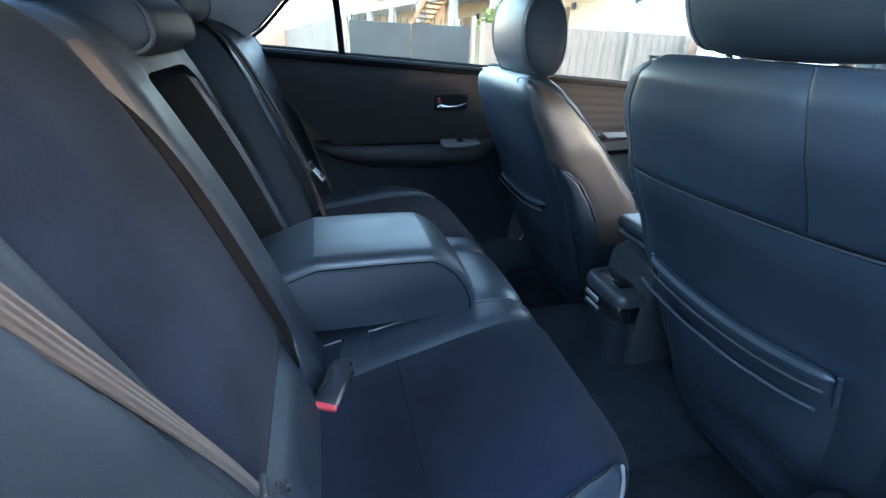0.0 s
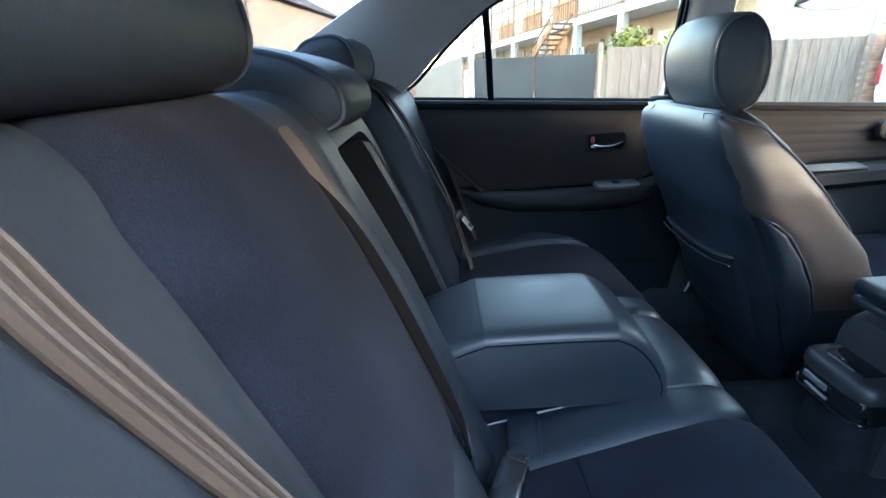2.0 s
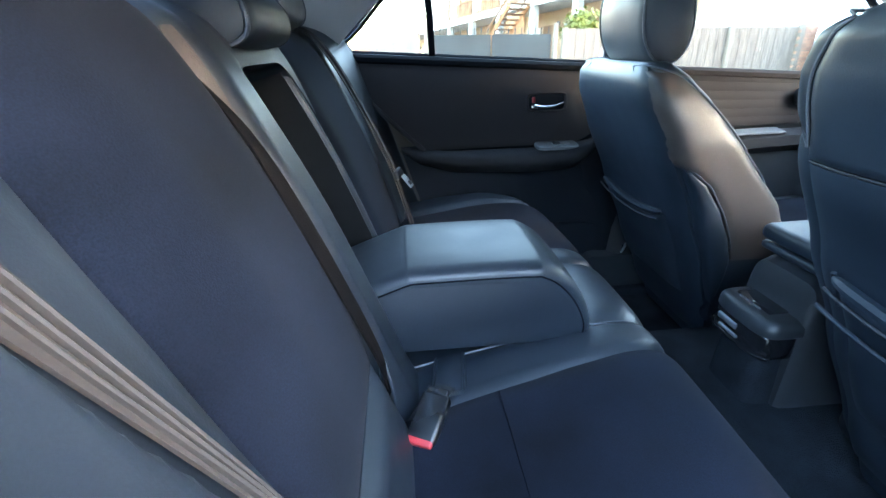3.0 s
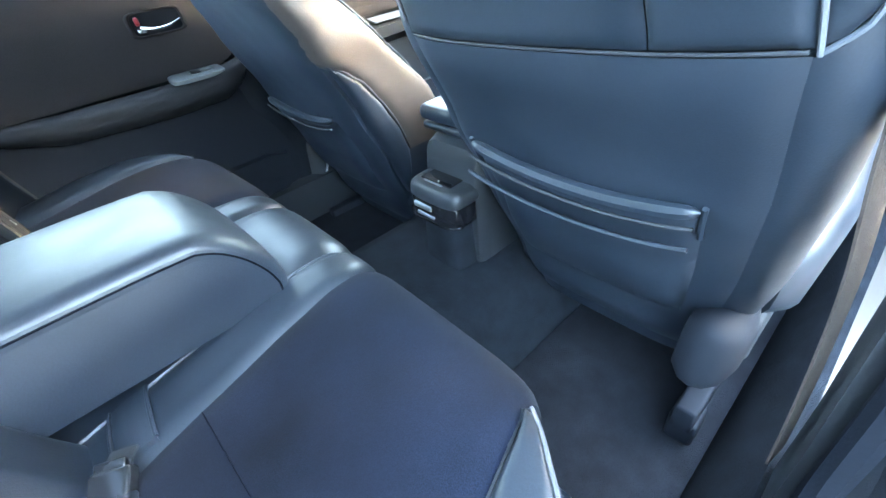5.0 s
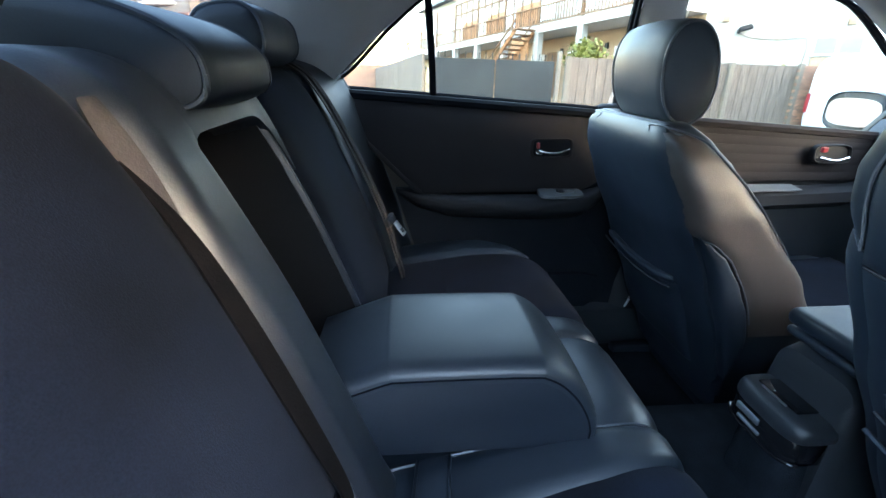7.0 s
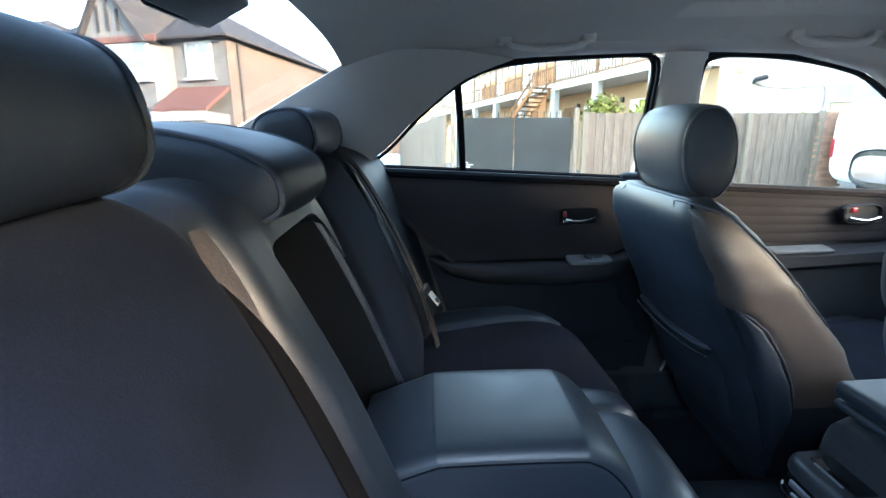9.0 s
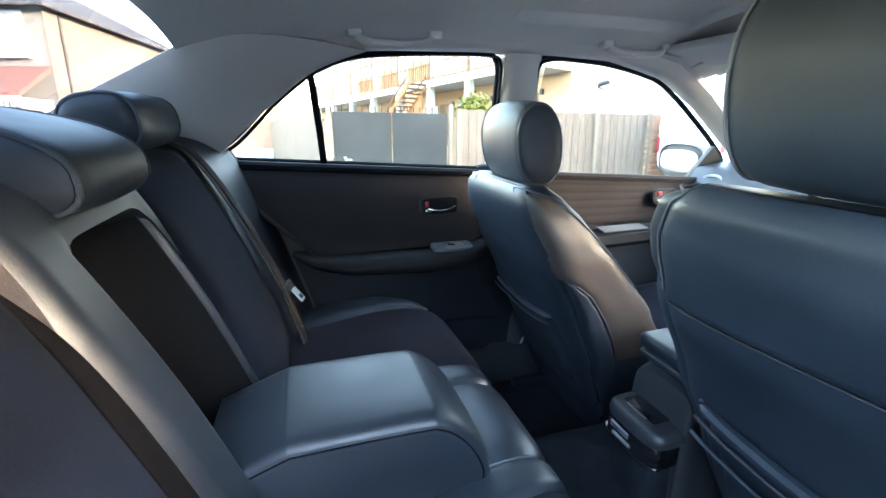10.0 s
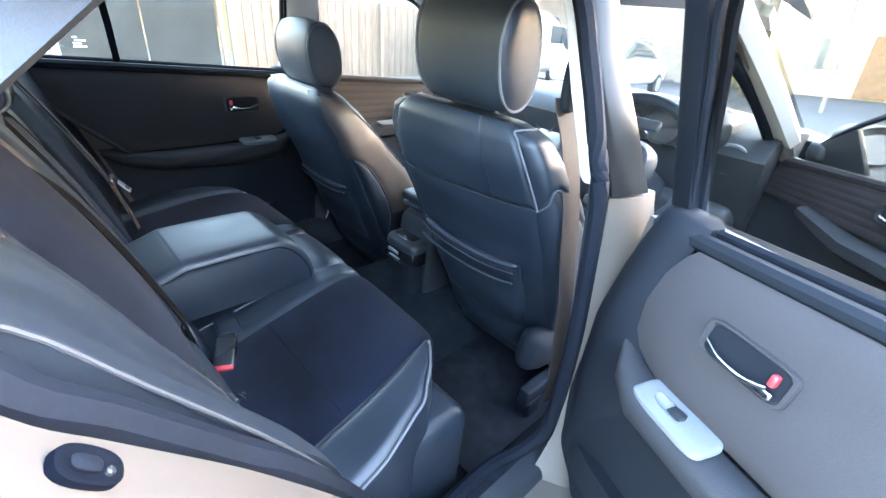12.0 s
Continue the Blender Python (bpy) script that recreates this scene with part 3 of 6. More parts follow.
def front_door(m, label):
    d = thing("car_door", m @ Vector((1.6, 0.66, 0.33)), label, "door", "car doors")
    P = lambda n, bm, mat, par=d, lab="": part(n, flip(bm, m), mat, par, lab)
    sill = lambda x: 0.951 - 0.073 * x
    for k in range(6):
        P("rib", slab(lambda u, v: Vector((lerp(0.80, 1.62, u), lerp(0.605, 0.64, (k + v) / 6) - 0.0010 * math.sin(math.pi * v), lerp(0.735, sill(lerp(0.80, 1.62, u)) - 0.006, (k + v * 0.995) / 6))), 12, 6, (0, 0.03, 0)), RIB)
    P("window_sill", tube([(x, 0.645, sill(x) - 0.006) for x in (0.79, 1.1, 1.4, 1.64)], 0.013, 8, 3), RIB)
    P("lower_panel", slab(lambda u, v: Vector((lerp(0.80, 1.62, u), 0.628 - 0.02 * math.sin(math.pi * v), lerp(0.33, 0.735, v))), 10, 10, (0, 0.04, 0)), PLASTIC)
    pr = [(0.0, 0.010), (-0.03, 0.012), (-0.055, 0.004), (-0.055, -0.02), (-0.012, -0.045), (0.02, -0.05), (0.03, -0.02)]
    P("armrest", loft([[Vector((x, y + a * s, z + b * s)) for a, b in pr] for x, y, z, s in ((0.83, 0.612, 0.70, 0.8), (1.0, 0.606, 0.705, 1.1), (1.3, 0.606, 0.715, 1.1), (1.45, 0.61, 0.74, 0.7))]), ARMREST)
    P("switch_plate", rbox((1.06, 0.572, 0.7245), (0.16, 0.042, 0.006), 0.003, 2, (8, 0, 0)), PLATE, d, "silver window switch plate")
    bz = P("handle_bezel", loft([sring((1.24, 0.609 - dy, 0.805), (0.052 * s, 0, 0), (0, 0.004, 0.023 * s), 4) for dy, s in ((-0.004, 1.06), (0.008, 1.05), (0.010, 1.0), (0.007, 0.92), (0.003, 0.9))]), RECESS)
    P("lever", tube([(1.20, 0.595, 0.797), (1.24, 0.589, 0.790), (1.28, 0.593, 0.797)], 0.004, 8), CHROME, bz)
    P("lock_button", rbox((1.205, 0.594, 0.818), (0.016, 0.01, 0.014), 0.003), RED, bz)
    line = spline([(0.80, 0.89), (0.755, 1.08), (0.737, 1.165), (0.76, 1.188), (0.83, 1.19), (0.95, 1.18), (1.084, 1.155), (1.18, 1.122), (1.35, 1.028), (1.513, 0.926), (1.61, 0.835)], 5)
    P("window_frame", tube([(p.x, GL_Y(p.y) - 0.004, p.y) for p in line], 0.005, 6, 0), RUBBER)
    P("door_frame", tube([(p.x, GL_Y(p.y) + 0.016, p.y + 0.010) for p in line], 0.007, 6, 0), RUBBER)
    hi = curve1([(p.x, p.y) for p in line[11:]])
    P("window_glass", slab(lambda u, v: Vector((lerp(0.76, 1.58, u), GL_Y(lerp(0.825, hi(lerp(0.76, 1.58, u)), v)), lerp(0.825, hi(lerp(0.76, 1.58, u)), v))), 20, 4, (0, 0.003, 0)), GLASS).visible_shadow = False
    P("outer_skin", slab(lambda u, v: Vector((lerp(0.76, 1.66, u), 0.70 + 0.06 * math.sin(math.pi * min(1, v * 1.05)), lerp(0.30, 0.885 - 0.055 * u, v))), 10, 12, (0, -0.012, 0)), PAINT)
    P("corner_trim", prism([(1.42, 0.845), (1.60, 0.832), (1.585, 0.87), (1.46, 0.955)], lambda a, b: (a, GL_Y(b) - 0.014, b), (0, 0.02, 0), 0.004), PLASTIC)
    # door mirror
    mb = P("mirror_housing", loft([sring((1.54 + dx, 0.86, 0.885), (0, 0.105 * s, 0), (0, 0, 0.062 * s), 3.2) for dx, s in ((0.0, 0.93), (-0.006, 1.0), (0.02, 1.02), (0.06, 0.9), (0.085, 0.6))]), PLASTIC, d, "dark door mirror housing")
    P("mirror_glass", loft([sring((1.532 + dx, 0.86, 0.885), (-0.006, 0.084, 0), (0, 0, 0.042), 3.2) for dx in (-0.004, 0.002)]), MIRROR, mb, "mirror glass")
    P("mirror_arm", rbox((1.56, 0.73, 0.868), (0.05, 0.11, 0.05), 0.015), PLASTIC, mb)
    return d


front_door(Matrix.Identity(4), "closed front car door with ribbed brown panel")
HINGE_F = Vector((1.62, 2 * C - 0.69, 0))
front_door(Matrix.Translation(HINGE_F) @ Matrix.Rotation(radians(58), 4, "Z") @ Matrix.Translation(-HINGE_F) @ MIRROR_Y, "open driver's door with grey window frame and dark panel")


# ---- rear bench ----
bench = thing("rear_bench_seat", (0.25, C, 0.26), "rear bench in black leather with navy suede centres", "seat")
PROF = spline([(0.02, 0, 0.548), (0.12, 0, 0.565), (0.22, 0, 0.583), (0.31, 0, 0.598), (0.37, 0, 0.602), (0.408, 0, 0.594), (0.428, 0, 0.570), (0.432, 0, 0.53), (0.425, 0, 0.45), (0.405, 0, 0.34)], 8)


def prof(s):
    f = max(0.0, min(1.0, s)) * (len(PROF) - 1)
    k = min(int(f), len(PROF) - 2)
    return PROF[k].lerp(PROF[k + 1], f - k)


FRONT_X = lambda y: 1.0 + 0.025 * (1 - (abs(y - C) / 0.4) ** 2) - 0.16 * max(0, abs(y - C) - 0.36)


def seat_pad(y0, y1, s0, s1, lift, nu=26, nv=14, k=10, depth=0.05):
    """A padded piece of the cushion between the edges y0(s) and y1(s)."""
    def f(u, v):
        s = lerp(s0, s1, u)
        y = lerp(y0(s), y1(s), v)
        p = prof(s)
        q = prof(s + 0.02) - prof(s - 0.02)
        n = Vector((-q.z, 0, q.x)).normalized()
        h = lift * puff(u, v, k)
        x = p.x * FRONT_X(y)
        return Vector((x + n.x * h, y, p.z + n.z * h))
    def bk(u, v):
        p = prof(lerp(s0, s1, u))
        return Vector((-0.05 * (p.x > 0.4), 0, -depth if p.x <= 0.4 else -0.02))
    return slab(f, nu, nv, bk)


def mirrored(f):
    return lambda s: 2 * C - f(s)


in_l = curve1([(0, -0.176), (0.11, -0.161), (0.17, -0.153), (0.22, -0.148), (0.33, -0.137), (0.44, -0.127), (0.6, -0.118), (1, -0.115)])
in_r = curve1([(0, -0.455), (0.25, -0.43), (0.45, -0.40), (0.55, -0.385), (1, -0.385)])
out_r = curve1([(0, -0.565), (0.2, -0.535), (0.33, -0.50), (0.42, -0.455), (0.5, -0.415), (0.55, -0.39)])
strip = curve1([(0, -0.082), (0.15, -0.070), (0.55, -0.064), (1, -0.062)])
for sgn in (1, -1):
    g = (lambda f: f) if sgn > 0 else mirrored
    part("seat_insert", seat_pad(g(in_r), g(in_l), 0.0, 1.0, 0.010, 40, 22, 12), SUEDE, bench, "navy suede cushion centre")
    part("side_bolster", seat_pad(g(out_r), g(in_r), 0.0, 0.555, 0.012, 26, 10, 8), LEATHER, bench, "black leather side bolster")
    part("leather_strip", seat_pad(g(in_l), g(strip), 0.0, 1.0, 0.008, 36, 8, 6), LEATHER, bench, "creased black leather strip")
    edge = []
    for k in range(14):
        s = 0.555 * k / 13
        p = prof(s)
        y = g(out_r)(s)
        edge.append((p.x * FRONT_X(y) + 0.002, y, p.z + 0.004))
    part("piping", tube(edge[::-1], 0.0024, 6, 3), PIPING, bench, "pale piping along the cushion edge")
    lowers = [Vector((x * 0.97 + 0.0, y + (0.03 if sgn > 0 else -0.03) * 0.2, 0.33)) for x, y, z in edge]
    part("cushion_side", slab(lambda u, v: Vector(edge[round(u * 13)]).lerp(lowers[round(u * 13)], v) + Vector((0.010 * math.sin(math.pi * v), -sgn * 0.012 * math.sin(math.pi * v), 0)), 13, 8, (-0.02, sgn * 0.02, 0)), LEATHER_DULL, bench)
    part("seam", tube([(prof(s).x * FRONT_X(g(in_r)(s)), g(in_r)(s), prof(s).z + 0.001) for s in (0, 0.1, 0.2, 0.3, 0.4, 0.5)], 0.002, 6, 3), SEAM, bench)
    # cross seam on the suede
    part("seam", tube([(prof(0.2).x, lerp(g(in_l)(0.2), g(in_r)(0.2), t), prof(0.2).z + 0.0098) for t in (0.04, 0.5, 0.95)], 0.0007, 5, 3), DARK_SEAM, bench)
part("centre_front", seat_pad(strip, mirrored(strip), 0.38, 1.0, 0.010, 24, 12, 8), LEATHER, bench, "black leather centre front")
part("centre_base", seat_pad(strip, mirrored(strip), 0.0, 0.38, -0.006, 10, 8, 8), LEATHER_DULL, bench)
part("seam", tube([(prof(s).x * FRONT_X(strip(s)), strip(s), prof(s).z + 0.003) for s in (0.05, 0.2, 0.35, 0.5, 0.6, 0.7)], 0.002, 6, 4), DARK_PIPING, bench)
part("bench_base", rbox((0.22, C, 0.43), (0.36, 1.10, 0.22), 0.03), LEATHER_DULL, bench)

# backrest: profile from the cushion up and over the top
BACK = spline([(0.088, 0, 0.545), (0.066, 0, 0.60), (0.044, 0, 0.668), (-0.001, 0, 0.80), (-0.043, 0, 0.90), (-0.070, 0, 0.955), (-0.092, 0, 0.983), (-0.13, 0, 0.997), (-0.18, 0, 0.99)], 8)


def bprof(s):
    f = max(0.0, min(1.0, s)) * (len(BACK) - 1)
    k = min(int(f), len(BACK) - 2)
    return BACK[k].lerp(BACK[k + 1], f - k)


def crown(s, y):
    """By how much the near backrest stands above the rest at its top."""
    a, b = max(0.0, min(1.0, (s - 0.55) / 0.3)), max(0.0, min(1.0, (-0.155 - y) / 0.03))
    return 0.014 * a * a * (3 - 2 * a) * b


def back_pad(y0, y1, s0, s1, lift, nu=26, nv=14, k=10, extra=None, depth=0.06):
    def f(u, v):
        s = lerp(s0, s1, u)
        y = lerp(y0(s), y1(s), v)
        p = bprof(s)
        q = bprof(s + 0.02) - bprof(s - 0.02)
        n = Vector((q.z, 0, -q.x)).normalized()
        h = lift * puff(u, v, k) + (extra(s, y) if extra else 0)
        return Vector((p.x + n.x * h, y, p.z + n.z * h + crown(s, y)))
    return slab(f, nu, nv, (-depth, 0, -0.015))


smooth01 = lambda t: (lambda c: c * c * (3 - 2 * c))(max(0.0, min(1.0, t)))
# the near backrest lies deeper where its belt runs
hollow = lambda s, y: 0.024 * smooth01((-0.29 - y) / 0.10) * smooth01((y + 0.52) / 0.07) * smooth01((s - 0.24) / 0.18) * smooth01((0.86 - s) / 0.2) if y < 0 else 0.0
bulge = lambda s, y: 0.010 * math.sin(math.pi * min(1, s * 1.1)) - hollow(s, y)
flare = curve1([(0, 0.07), (0.3, 0.052), (0.5, 0.016), (0.7, 0.006), (1, 0.0)])
wing = lambda s, y: 0.012 + bulge(s, y) + (0.040 if y > 0 else flare(s)) * max(0, min(1, (abs(y - C) - 0.44) / 0.17)) ** 2.2


def on_back(s, y, h=0.0):
    """The point of the padded backrest at the height s and the place y, h off its face."""
    p = bprof(s)
    q = bprof(s + 0.02) - bprof(s - 0.02)
    n = Vector((q.z, 0, -q.x)).normalized()
    k = wing(s, y) + h
    return Vector((p.x + n.x * k, y, p.z + n.z * k + crown(s, y)))


def on_mid(s, y, h):
    p = bprof(s)
    q = bprof(s + 0.02) - bprof(s - 0.02)
    n = Vector((q.z, 0, -q.x)).normalized()
    return Vector((p.x + n.x * h, y, p.z + n.z * h))


r_in = curve1([(0, -0.165), (0.25, -0.174), (0.6, -0.168), (0.8, -0.158), (1, -0.152)])
l_in = lambda s: 0.120
r_mid = curve1([(0, -0.402), (0.28, -0.394), (0.42, -0.374), (0.6, -0.365), (0.75, -0.358), (1, -0.352)])
lip_edge = curve1([(0, -0.410), (0.3, -0.411), (0.36, -0.418), (0.45, -0.427), (0.6, -0.434), (1, -0.438)])
lip = lambda s, y: 0.020 * smooth01((lip_edge(s) - y) / 0.010) * smooth01((y + 0.54) / 0.09) * smooth01((s - 0.27) / 0.12) * smooth01((0.85 - s) / 0.25) if y < 0 else 0.0
l_mid = curve1([(0, 0.465), (0.35, 0.46), (0.6, 0.445), (0.8, 0.43), (1, 0.42)])
near_edge = curve1([(0, -0.592), (0.2, -0.594), (0.3, -0.592), (0.4, -0.616), (0.5, -0.611), (0.6, -0.609), (0.7, -0.602), (0.85, -0.60), (1, -0.60)])
for mid, inner, outer, foot in ((r_mid, r_in, near_edge, 0.235), (l_mid, l_in, lambda s: 0.645, 0.06)):
    part("back_insert", back_pad(mid, inner, foot, 1.0, 0.012, 40, 22, 14, bulge), SUEDE, bench, "navy suede backrest centre")
    part("back_foot", back_pad(mid, inner, -0.0, foot - 0.004, 0.014, 12, 22, 6, bulge), LEATHER, bench, "black leather foot of the backrest")
    part("back_bolster", back_pad(outer, mid, 0.0, 1.0, 0.0, 60, 80 if mid(0) < 0 else 24, 10, lambda s, y: wing(s, y) + lip(s, y) - (0.003 if y < 0 else 0.006) * math.exp(-((y - mid(s)) / 0.008) ** 2)), LEATHER_DULL, bench, "black leather backrest bolster")
    part("seam", tube([on_back(s, mid(s), -0.008) for s in (0.02, 0.2, 0.4, 0.6, 0.8, 0.95)], 0.002, 6, 4), SEAM, bench)
part("piping", tube([on_back(s, near_edge(s), 0.001) for s in (0.02, 0.12, 0.25, 0.4, 0.55, 0.7, 0.82, 0.9, 1.0)], 0.0019, 8, 4), BOLSTER_PIPING, bench)
part("piping", tube([on_back(s, 0.645, 0.001) for s in (0.02, 0.12, 0.25, 0.4, 0.55, 0.7, 0.82, 0.9, 1.0)], 0.0012, 6, 4), DARK_PIPING, bench)
# centre section: a leather frame round the armrest recess
def frame_face(s, y):
    a = max(0.0, min(1.0, (y + 0.184 - 0.014 * min(1, max(0, (s - 0.3) / 0.3))) / 0.045))
    b = max(0.0, min(1.0, (-0.080 - y) / 0.012)) if s < 0.6 and y < 0 else 1.0
    return -0.006 + 0.030 * (a * a * (3 - 2 * a)) - 0.006 * (1 - b) ** 2


part("recess_frame", back_pad(lambda s: -0.184, lambda s: -0.080, 0.02, 1.0, 0.0, 30, 24, 4, frame_face), LEATHER_DULL, bench, "black leather edge of the armrest recess")
part("recess_frame", back_pad(lambda s: 0.104, lambda s: 0.119, 0.02, 0.82, 0.016, 24, 6, 4), LEATHER, bench, "black leather edge of the armrest recess")
top_low = lambda y: 0.602 - 0.030 * abs((y - 0.012) / 0.092) ** 10
part("recess_top", slab(lambda u, v: on_mid(lerp(top_low(lerp(-0.080, 0.119, v)), 1.0, u), lerp(-0.080, 0.119, v), 0.024 - 0.006 * (1 - u) ** 6), 16, 20, (-0.06, 0, -0.015)), LEATHER, bench, "black leather head of the armrest recess")
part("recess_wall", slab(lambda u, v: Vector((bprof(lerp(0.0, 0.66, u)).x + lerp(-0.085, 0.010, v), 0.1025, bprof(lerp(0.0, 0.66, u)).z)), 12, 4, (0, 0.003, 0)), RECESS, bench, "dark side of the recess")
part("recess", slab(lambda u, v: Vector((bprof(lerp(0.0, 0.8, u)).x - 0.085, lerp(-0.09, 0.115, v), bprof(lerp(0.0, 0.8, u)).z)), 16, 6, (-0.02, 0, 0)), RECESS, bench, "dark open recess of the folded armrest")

# folded-down armrest: a box with a flat padded top, a rear slope and a dropping nose
AC = 0.004  # its centre line
TOP = spline([(0.010, 0, 0.684), (0.050, 0, 0.699), (0.085, 0, 0.7115), (0.098, 0, 0.7155), (0.112, 0, 0.7170), (0.20, 0, 0.7165), (0.262, 0, 0.7145), (0.278, 0, 0.7115), (0.300, 0, 0.6990), (0.322, 0, 0.6760), (0.339, 0, 0.6470), (0.347, 0, 0.6200), (0.346, 0, 0.6000)], 4)
ACROSS = [(-0.0905, 0.0150), (-0.0895, 0.0110), (-0.0860, 0.0062), (-0.0790, 0.0022), (-0.0680, 0.0), (-0.035, -0.0012), (0.0, -0.0016), (0.035, -0.0012), (0.0680, 0.0), (0.0790, 0.0022), (0.0860, 0.0062), (0.0895, 0.0110), (0.0905, 0.0150)]


def arm_at(k, y, drop):
    """A point of the armrest's top line k, moved across by y and in by drop."""
    q = (TOP[min(k + 1, len(TOP) - 1)] - TOP[max(k - 1, 0)]).normalized()
    return Vector((TOP[k].x + q.z * drop, AC + y, TOP[k].z - q.x * drop))


ARM_SIDE = [arm_at(k, 0, 0.0100) for k in range(0, len(TOP), 2)]
arm = part("armrest", prism([(p.x, p.z) for p in ARM_SIDE] + [(0.330, 0.5965), (0.010, 0.600)], lambda a, b: (a, AC - 0.0897, b), (0, 0.1794, 0), 0.0015), LEATHER_DULL, bench, "folded-down centre armrest in dark leather")
part("armrest_top", slab(lambda u, v: arm_at(round(u * (len(TOP) - 1)), *ACROSS[round(v * 12)]), len(TOP) - 1, 12, (-0.002, 0, -0.006)), LEATHER, arm, "smooth black leather armrest top")
for y in (-0.0895, 0.0895):
    part("seam", tube([arm_at(k, y, 0.0150) for k in range(0, len(TOP), 2)], 0.0016, 6, 2), DARK_SEAM, arm)


# headrests
def headrest(parent, c, w, t, h, lean, mat=LEATHER, side_mat=LEATHER_DULL, pipe=DARK_PIPING, posts=0.05, n=2.6, wedge=0.0, pipe_r=0.0028):
    """A padded headrest at its centre c; w along y, t along x, h along z."""
    M = Matrix.Translation(c) @ Matrix.Rotation(radians(lean), 4, "Y")
    def ring(y, s, dx=0.0):
        r = sring((dx, y, 0), (t / 2 * s, 0, 0), (0, 0, h / 2 * s), n, 36)
        return [Vector((p.x - wedge * (p.z / h + 0.5) , p.y, p.z)) for p in r]
    ys = [(-0.5, 0.90), (-0.47, 0.965), (-0.40, 1.0), (-0.2, 1.03), (0, 1.04), (0.2, 1.03), (0.40, 1.0), (0.47, 0.965), (0.5, 0.90)]
    hr = part("headrest", moved(loft([ring(y * w, s) for y, s in ys]), M), mat, parent, "padded black leather headrest")
    for sg in (-1, 1):
        part("side_panel", moved(loft([ring(sg * w * y, s) for y, s in ((0.485, 0.93), (0.505, 0.91), (0.525, 0.80), (0.535, 0.5), (0.538, 0.1))]), M), side_mat, hr)
        part("piping", moved(tube(ring(sg * w * 0.497, 0.945), pipe_r, 6, 2, True), M), pipe, hr)
        if posts:
            part("post", moved(tube([(0, sg * w * 0.24, -h * 0.45), (0.012, sg * w * 0.24, -h * 0.5 - posts)], 0.006, 8, 0), M), CHROME, hr)
    return hr


headrest(bench, (-0.122, -0.300, 1.070), 0.23, 0.105, 0.098, -8, posts=0)
headrest(bench, (-0.119, 0.034, 1.019), 0.185, 0.20, 0.080, 12, posts=0, wedge=0.02)
headrest(bench, (-0.125, 0.375, 1.047), 0.225, 0.105, 0.09, -8, posts=0)


